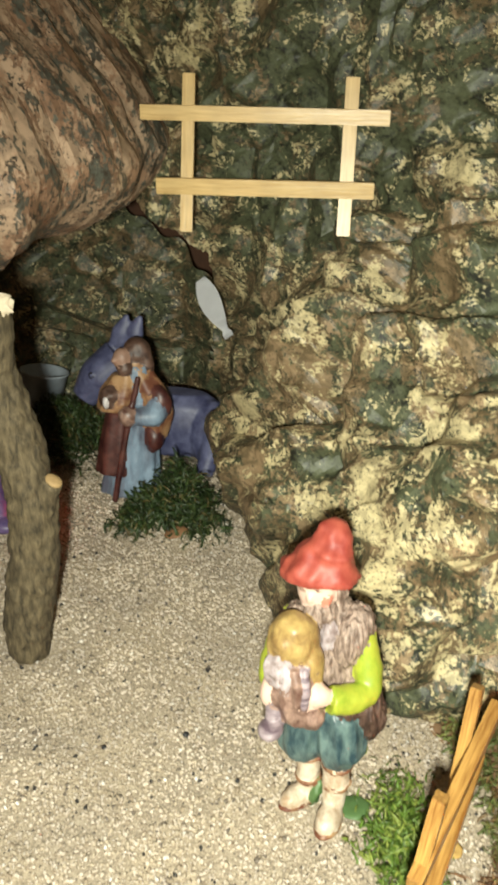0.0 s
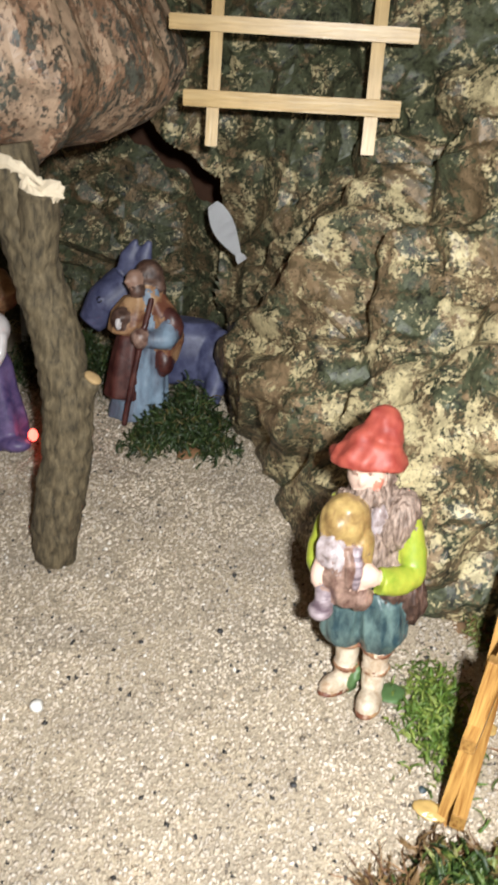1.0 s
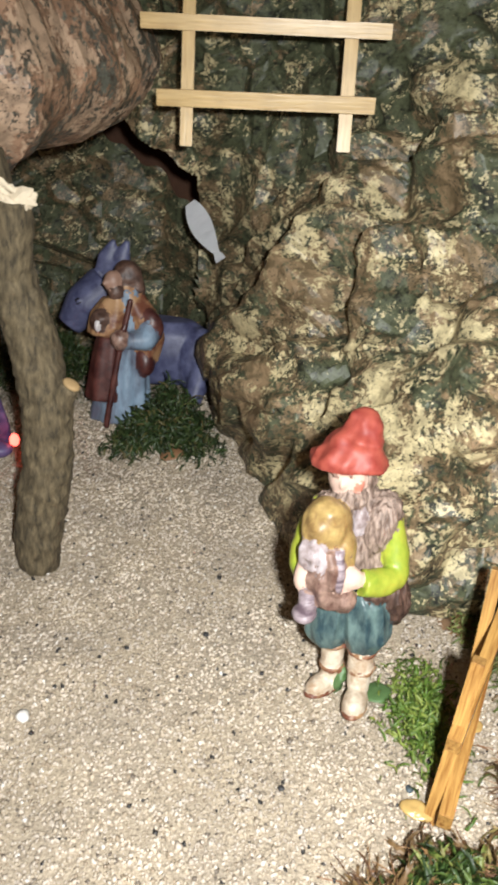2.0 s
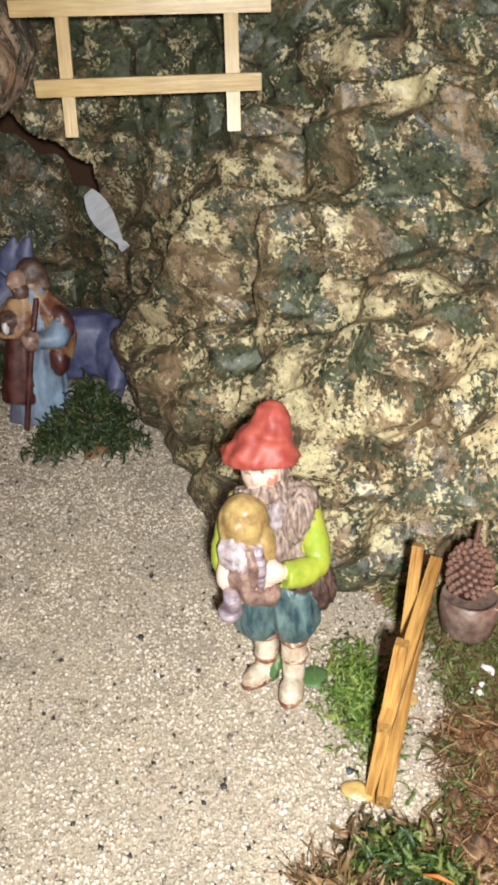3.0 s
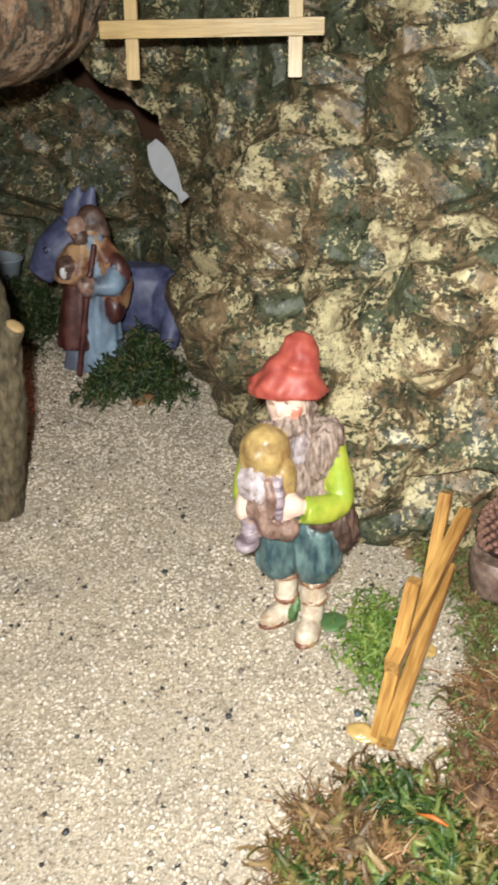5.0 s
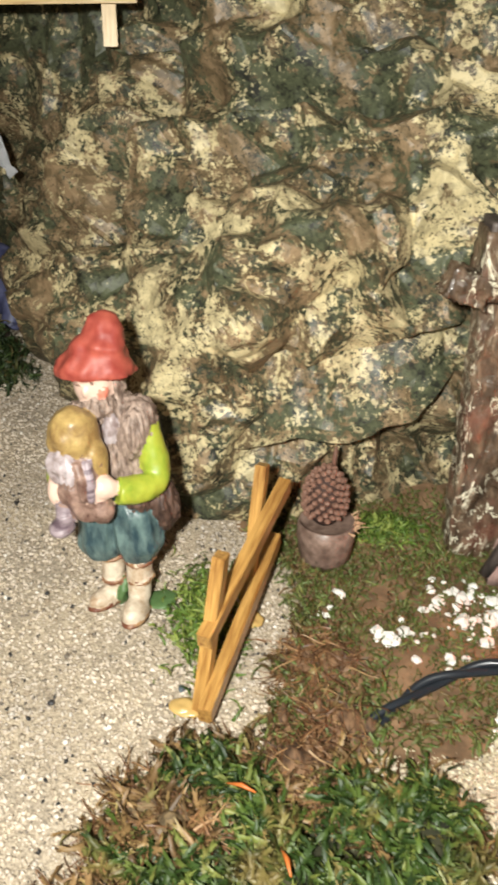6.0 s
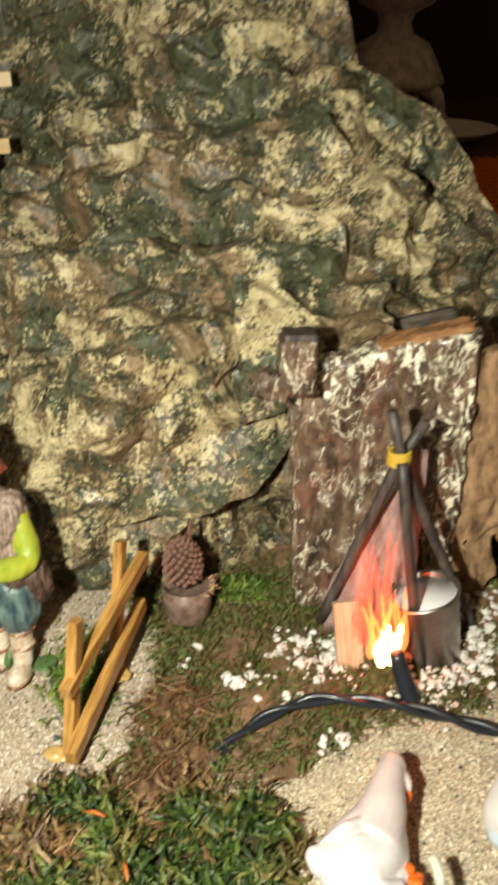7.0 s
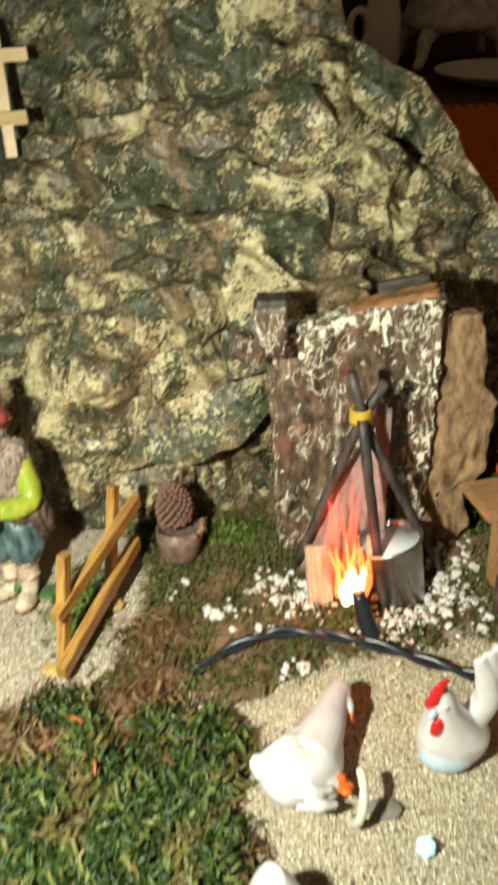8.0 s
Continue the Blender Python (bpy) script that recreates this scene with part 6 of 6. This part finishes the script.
def birds():
    P = PAINT
    # a toppled goose: its neck lies away from its feet and base
    s = Sculpt()
    s.ball(P["white"], (0.1395, 0.1555, 0.0098), (0.0165, 0.0125, 0.0100), (0, 0, 40), u=40, v=28, rough=0.0014, freq=110)
    s.tube(P["white"], [(0.1320, 0.1540, 0.0120), (0.1255, 0.1535, 0.0145), (0.1220, 0.1550, 0.0165)], [0.0075, 0.0052, 0.0016], sides=18)
    s.tube(P["blush"], [(0.1430, 0.1590, 0.0115), (0.1490, 0.1675, 0.0145), (0.1530, 0.1755, 0.0160), (0.1555, 0.1805, 0.0158)], [0.0100, 0.0074, 0.0050, 0.0042], n=24, sides=22)
    s.ball(P["blush"], (0.1405, 0.1622, 0.0112), (0.0135, 0.0068, 0.0086), (0, 0, 38), u=32, v=20, rough=0.0008, freq=160)
    s.ball(P["blush"], (0.1560, 0.1808, 0.0154), (0.0044, 0.0050, 0.0044))
    s.ball(P["blush"], (0.1582, 0.1765, 0.0140), (0.0024, 0.0046, 0.0034), (0, 0, 10))
    s.tube(P["beak"], [(0.1582, 0.1724, 0.0125), (0.1585, 0.1702, 0.0108)], [0.0020, 0.0010], n=8, sides=10)
    # folded wing feathers
    for k in range(6):
        s.tube(P["white"], [(0.1252 + 0.0020 * k, 0.1560 - 0.0034 * k, 0.0165 - 0.0010 * k), (0.1345 + 0.0016 * k, 0.1585 - 0.0040 * k, 0.0196 - 0.0014 * k), (0.1450 + 0.0008 * k, 0.1620 - 0.0044 * k, 0.0180 - 0.0016 * k)], [0.0007, 0.0024, 0.0010], n=16, sides=12, rough=0.0003, freq=300)
    for dx, dy in ((0, 0), (0.0024, -0.0016), (-0.0016, -0.0022), (0.0012, -0.0042)):
        s.ball(P["beak"], (0.1515 + dx, 0.1490 + dy, 0.0105 - abs(dx)), (0.0020, 0.0018, 0.0014))
    ring = [(0.1555 + 0.0022 * math.sin(a), 0.1445 - 0.0095 * math.cos(a), 0.0085 + 0.0085 * math.sin(a)) for a in np.linspace(-1.2, 1.9, 18)]
    s.tube(P["glass"], ring, [0.0017] * 18, n=22, sides=12)
    s.ball(P["white"], (0.1450, 0.1490, 0.0070), (0.0070, 0.0060, 0.0066), (0, 0, 20), rough=0.001)
    s.finish("goose_figurine", pose(0, 0, 0), "white glazed goose figurine toppled over on the sand", "figurine", "white birds", 0.00055)

    s = Sculpt()
    s.loft(P["white"], [(0, 0, 0, 0.0060, 0.0080), (0, 0, 0.006, 0.0095, 0.0125), (0, 0, 0.016, 0.0095, 0.0130), (0, 0.001, 0.025, 0.0065, 0.0095), (0, 0.004, 0.030, 0.003, 0.004)], sides=30)
    s.tube(P["white"], [(0, -0.008, 0.018), (0, -0.014, 0.026), (0, -0.015, 0.033)], [0.0060, 0.0045, 0.0038], sides=14)
    s.tube(P["beak"], [(0, -0.017, 0.033), (0, -0.0215, 0.031)], [0.0022, 0.0006], n=6, sides=8)
    s.finish("hen_figurine", pose(0.1265, 0.1040, 0, 0, 0, 20), "white glazed hen figurine seen from behind", "figurine", "white birds", 0.00055)

    s = Sculpt()
    s.loft(P["white"], [(0.000, 0, 0.000, 0.0085, 0.0065), (0.000, 0, 0.005, 0.0128, 0.0092), (0.001, 0, 0.012, 0.0138, 0.0098), (-0.002, 0, 0.019, 0.0095, 0.0078), (-0.0045, -0.001, 0.026, 0.0062, 0.0058), (-0.0062, -0.0015, 0.0315, 0.0050, 0.0048), (-0.0066, -0.0015, 0.0352, 0.0022, 0.0022)], sides=36, folds=7, depth=0.015)
    s.ball(P["mist"], (-0.0020, -0.0035, 0.0060), (0.0108, 0.0074, 0.0056))
    for k in range(5):
        e = 0.0030 * (k - 2)
        s.tube(P["white"], [(0.006, 0.001, 0.012), (0.0125, 0.003 + 0.3 * e, 0.024), (0.0150 + 0.7 * e, 0.005 + 0.4 * e, 0.035 - 0.2 * abs(e)), (0.0150 + 1.3 * e, 0.006 + 0.4 * e, 0.0455 - 0.5 * abs(e))], [0.0056, 0.0048, 0.0042, 0.0022], n=18, sides=14, squash=0.6)
    s.tube(P["comb"], [(-0.0112, -0.0045, 0.0300), (-0.0105, -0.0042, 0.0335), (-0.0078, -0.0030, 0.0380), (-0.0046, -0.0020, 0.0402)], [0.0016, 0.0024, 0.0023, 0.0011], n=24, sides=14, rough=0.0009, freq=620, squash=0.5)
    s.ball(P["comb"], (-0.0086, -0.0066, 0.0228), (0.0024, 0.0013, 0.0042), (0, 4, 0))
    s.tube(P["mist"], [(-0.0098, -0.0052, 0.0292), (-0.0122, -0.0072, 0.0280)], [0.0018, 0.0008], n=6, sides=8)
    s.ball(P["dark"], (-0.0056, -0.0062, 0.0312), (0.0006, 0.0005, 0.0007))
    s.finish("rooster_figurine", pose(0.1925, 0.1620, 0, 0, 0, 0) @ Matrix.Diagonal((0.95, 1.0, 1.05, 1)), "white rooster figurine with red comb and wattles", "figurine", "white birds", 0.00055)

    bm = bmesh.new()
    bmesh.ops.create_icosphere(bm, subdivisions=1, radius=0.0034, matrix=pose(0, 0, 0.0026))
    bead = part("glass_bulb", bm, glow("blue_white_bulb", (0.45, 0.88, 1.0), 1.1), None)
    bead.matrix_world = pose(0.1755, 0.1275, 0)
    tagged(bead, "small faceted glowing pale blue bulb", "light bulb")
    bm = bmesh.new()
    ball(bm, (0, 0, 0.0004), (0.0062, 0.0042, 0.0012), rough=0.001, freq=260)
    st = part("grey_stone", bm, plain("grey_stone", (0.20, 0.18, 0.15), 0.8, 0.4), None, smooth=True)
    st.matrix_world = pose(0.166, 0.143, 0)
    tagged(st, "flat grey stone in the sand", "stone")


def pebbles():
    """Single stones and needles that stand out on the sand and moss."""
    black, blue = plain("black_pebble", (0.035, 0.034, 0.036), 0.5, 0.4), plain("slate_pebble", (0.07, 0.095, 0.11), 0.5, 0.3)
    for k, (x, y, r, mat, label) in enumerate((
            (-0.0778, 0.2388, 0.0022, WHITE_CHIP, "white pebble lying on the sand"), (0.0061, 0.2190, 0.0010, black, "tiny black pebble in the sand"),
            (-0.0221, 0.2834, 0.0011, black, "tiny black pebble in the sand"), (-0.0499, 0.2734, 0.0009, black, "tiny black pebble in the sand"),
            (-0.0010, 0.2656, 0.0009, black, "tiny black pebble in the sand"), (-0.0342, 0.1790, 0.0010, black, "tiny black pebble in the sand"),
            (0.0452, 0.2219, 0.0014, blue, "small slate-blue pebble beside the fence"))):
        bm = bmesh.new()
        bmesh.ops.create_icosphere(bm, subdivisions=2, radius=r)
        for v in bm.verts:
            v.co = (v.co * (1 + 0.5 * noise.noise(v.co * 500 + Vector((k * 7, 0, 0)))))
            v.co.z *= 0.7
        ob = part("pebble", bm, mat, None, smooth=True)
        ob.matrix_world = pose(x, y, 0.0004 + 0.4 * r, 0, 0, 50 * k)
        tagged(ob, label, "pebble", "pebbles")
    rust = plain("rust_orange_needle", (0.50, 0.14, 0.03), 0.5, 0.3)
    for x, y, z, a in ((0.0602, 0.1792, 0.0135, 60), (0.0693, 0.1587, 0.0145, 10)):
        bm = bmesh.new()
        tube(bm, [(0, -0.0042, 0), (0.0003, 0, 0.0007), (0, 0.0042, 0)], [0.0003, 0.0007, 0.0002], 6)
        ob = part("dry_needle", bm, rust, None, smooth=True)
        ob.matrix_world = pose(x, y, z, -10, 0, a)
        tagged(ob, "rust-orange dry needle lying on the moss", "needle", "dry needles")


def market_table():
    t = empty("small_table", pose(0.2460, 0.2480, 0.0, -4, 0, 8), "small rough wooden table carrying red fruit", "table")
    wood = wood_material("tan_rough_wood", (0.46, 0.26, 0.12), (0.26, 0.12, 0.05), 0.6, (0.06, 1, 1))
    bm = bmesh.new()
    slab(bm, (0.046, 0.026, 0.0050), pose(0.0, 0, 0.045), bevel=0.0008)
    part("tabletop", bm, wood, t)
    for x in (-0.010, 0.020):
        bm = bmesh.new()
        slab(bm, (0.0065, 0.008, 0.043), pose(x, -0.002, 0.0213), bevel=0.0006)
        part("leg", bm, wood, t)
    red = plain("red_fruit_skin", (0.45, 0.03, 0.035), 0.3, 0.3)
    for x, y, r in ((-0.006, -0.004, 0.0066), (0.006, 0.006, 0.0060), (-0.003, 0.010, 0.0055), (0.012, -0.006, 0.0064)):
        bm = bmesh.new()
        ball(bm, (0, 0, 0), (r, r, r * 0.88), rough=0.0003)
        a = part("red_fruit", bm, red, None, smooth=True)
        a.matrix_world = pose(0.2460, 0.2480, 0.0, -4, 0, 8) @ pose(x, y, 0.0475 + r * 0.84)
        tagged(a, "round glossy red toy fruit on the table", "fruit", "red fruit")
    bm = bmesh.new()
    q, r = resample([(0.231, 0.232, 0.007), (0.250, 0.224, 0.008), (0.28, 0.214, 0.008)], [0.0085, 0.0095, 0.009], 24)
    tube(bm, q, r, 20, rough=0.001, freq=180)
    lg = part("dark_log", bm, two_tone("dark_log_bark", (0.022, 0.012, 0.009), (0.085, 0.045, 0.03), 200, 0.35, 0.65, 0.75, 0.8), None, smooth=True)
    tagged(lg, "short dark brown log beside the table", "log")


def table_beyond():
    top = wood_material("dark_table_wood", (0.11, 0.045, 0.02), (0.06, 0.022, 0.01), 0.4, (0.06, 1, 1), 120)
    t = empty("dining_table", pose(0, 0, 0), "large dark wooden table under the whole model", "table")
    bm = bmesh.new()
    slab(bm, (2.2, 2.2, 0.03), pose(0.5, 0.95, -0.028), bevel=0.004)
    part("tabletop", bm, top, t)
    for x in (-0.5, 1.5):
        for y in (-0.05, 1.95):
            bm = bmesh.new()
            slab(bm, (0.07, 0.07, 0.715), pose(x, y, -0.3995), bevel=0.004)
            part("leg", bm, top, t)
    weave = plain("orange_woven_plastic", (0.92, 0.21, 0.015), 0.5, 0.3, 60)
    bm = bmesh.new()
    x0, x1, y0, y1, z = 0.375, 1.05, 0.62, 1.30, -0.0095
    mat = empty("woven_mat", pose(0, 0, 0), "orange openwork woven table mat", "table mat")
    slab(bm, (0.0104, y1 - y0, 0.0016), Matrix.Identity(4), bevel=0)
    first = part("strand", bm, weave, mat)
    first.matrix_local = pose(x0, (y0 + y1) / 2, z)
    for i in range(1, int((x1 - x0) / 0.018)):
        ob = new("strand", first.data)
        ob.parent = mat
        ob.matrix_local = pose(x0 + 0.018 * i, (y0 + y1) / 2, z)
    bm = slab(bmesh.new(), (x1 - x0, 0.0135, 0.0016), Matrix.Identity(4), bevel=0)
    first = part("cross_strand", bm, weave, mat)
    first.matrix_local = pose((x0 + x1) / 2 - 0.006, y0, z + 0.0017)
    for j in range(1, int((y1 - y0) / 0.022)):
        ob = new("cross_strand", first.data)
        ob.parent = mat
        ob.matrix_local = pose((x0 + x1) / 2 - 0.006, y0 + 0.022 * j, z + 0.0017)
    white = plain("cream_china", (0.86, 0.78, 0.74), 0.3, 0.2, 30)
    bm = lathe(bmesh.new(), [(0.05, 0), (0.06, 0.004), (0.105, 0.022), (0.107, 0.024), (0.104, 0.024), (0.06, 0.008), (0.0, 0.007)], 48)
    p = part("plate", bm, white, None, smooth=True)
    p.matrix_world = pose(0.642, 1.48, -0.0128)
    tagged(p, "cream china plate on the dark table", "plate")
    u = empty("footed_urn", pose(0.622, 1.70, -0.0128) @ Matrix.Diagonal((0.88, 0.88, 1, 1)), "grey ornate footed metal urn behind the plate", "urn")
    bronze = two_tone("old_bronze", (0.42, 0.36, 0.33), (0.80, 0.72, 0.68), 40, 0.35, 0.65, 0.45, 0.5)
    bm = lathe(bmesh.new(), [(0.02, 0.060), (0.105, 0.066), (0.115, 0.075), (0.112, 0.085), (0.095, 0.115), (0.075, 0.145), (0.040, 0.160), (0.034, 0.180), (0.042, 0.195), (0.075, 0.21), (0.100, 0.235), (0.112, 0.275), (0.110, 0.31), (0.100, 0.325), (0.112, 0.335), (0.112, 0.345), (0.06, 0.40), (0.015, 0.43)], 48)
    for v in bm.verts:
        a = math.atan2(v.co.y, v.co.x)
        v.co.x *= 1 + 0.02 * math.sin(a * 14)
        v.co.y *= 1 + 0.02 * math.sin(a * 14)
    part("bowl", bm, bronze, u, smooth=True)
    for k in range(4):
        a = radians(45 + 90 * k)
        d = Vector((math.cos(a), math.sin(a), 0))
        q, r = resample([d * 0.075 + Vector((0, 0, 0.072)), d * 0.115 + Vector((0, 0, 0.055)), d * 0.125 + Vector((0, 0, 0.02)), d * 0.145 + Vector((0, 0, 0.008))], [0.018, 0.016, 0.012, 0.009], 14)
        bm = bmesh.new()
        tube(bm, q, r, 14)
        part("foot", bm, bronze, u, smooth=True)
    v = empty("tall_vase", pose(0.476, 1.66, -0.0128), "tall slim cream china vase with a curled handle", "vase")
    bm = lathe(bmesh.new(), [(0.030, 0), (0.036, 0.02), (0.034, 0.09), (0.026, 0.13), (0.024, 0.30), (0.03, 0.42), (0.02, 0.42)], 32)
    part("body", bm, white, v, smooth=True)
    ring = [(-0.045 + 0.018 * math.cos(a), -0.01, 0.075 + 0.03 * math.sin(a)) for a in np.linspace(0, 6.28, 24)]
    bm = bmesh.new()
    tube(bm, ring, [0.007] * 24, 10)
    part("handle", bm, white, v, smooth=True)
    c = empty("red_white_tin", pose(0.885, 1.60, -0.0128), "white tin with red pattern on the table", "tin")
    bm = lathe(bmesh.new(), [(0.05, 0), (0.052, 0.05), (0.05, 0.2), (0.03, 0.22)], 32)
    part("body", bm, two_tone("red_white_print", (0.40, 0.02, 0.02), (0.65, 0.6, 0.58), 22, 0.47, 0.5, 0.4, 0.0), c, smooth=True)


room()
ground()
rock_wall()
paper_flap()
cave_back()
boulder()
stump()
fences()
shepherd()
donkey_group()
cave_things()
pot_plant()
bark_shelter()
camp_fire()
birds()
pebbles()
market_table()
table_beyond()
ground_cover()
white_stones()
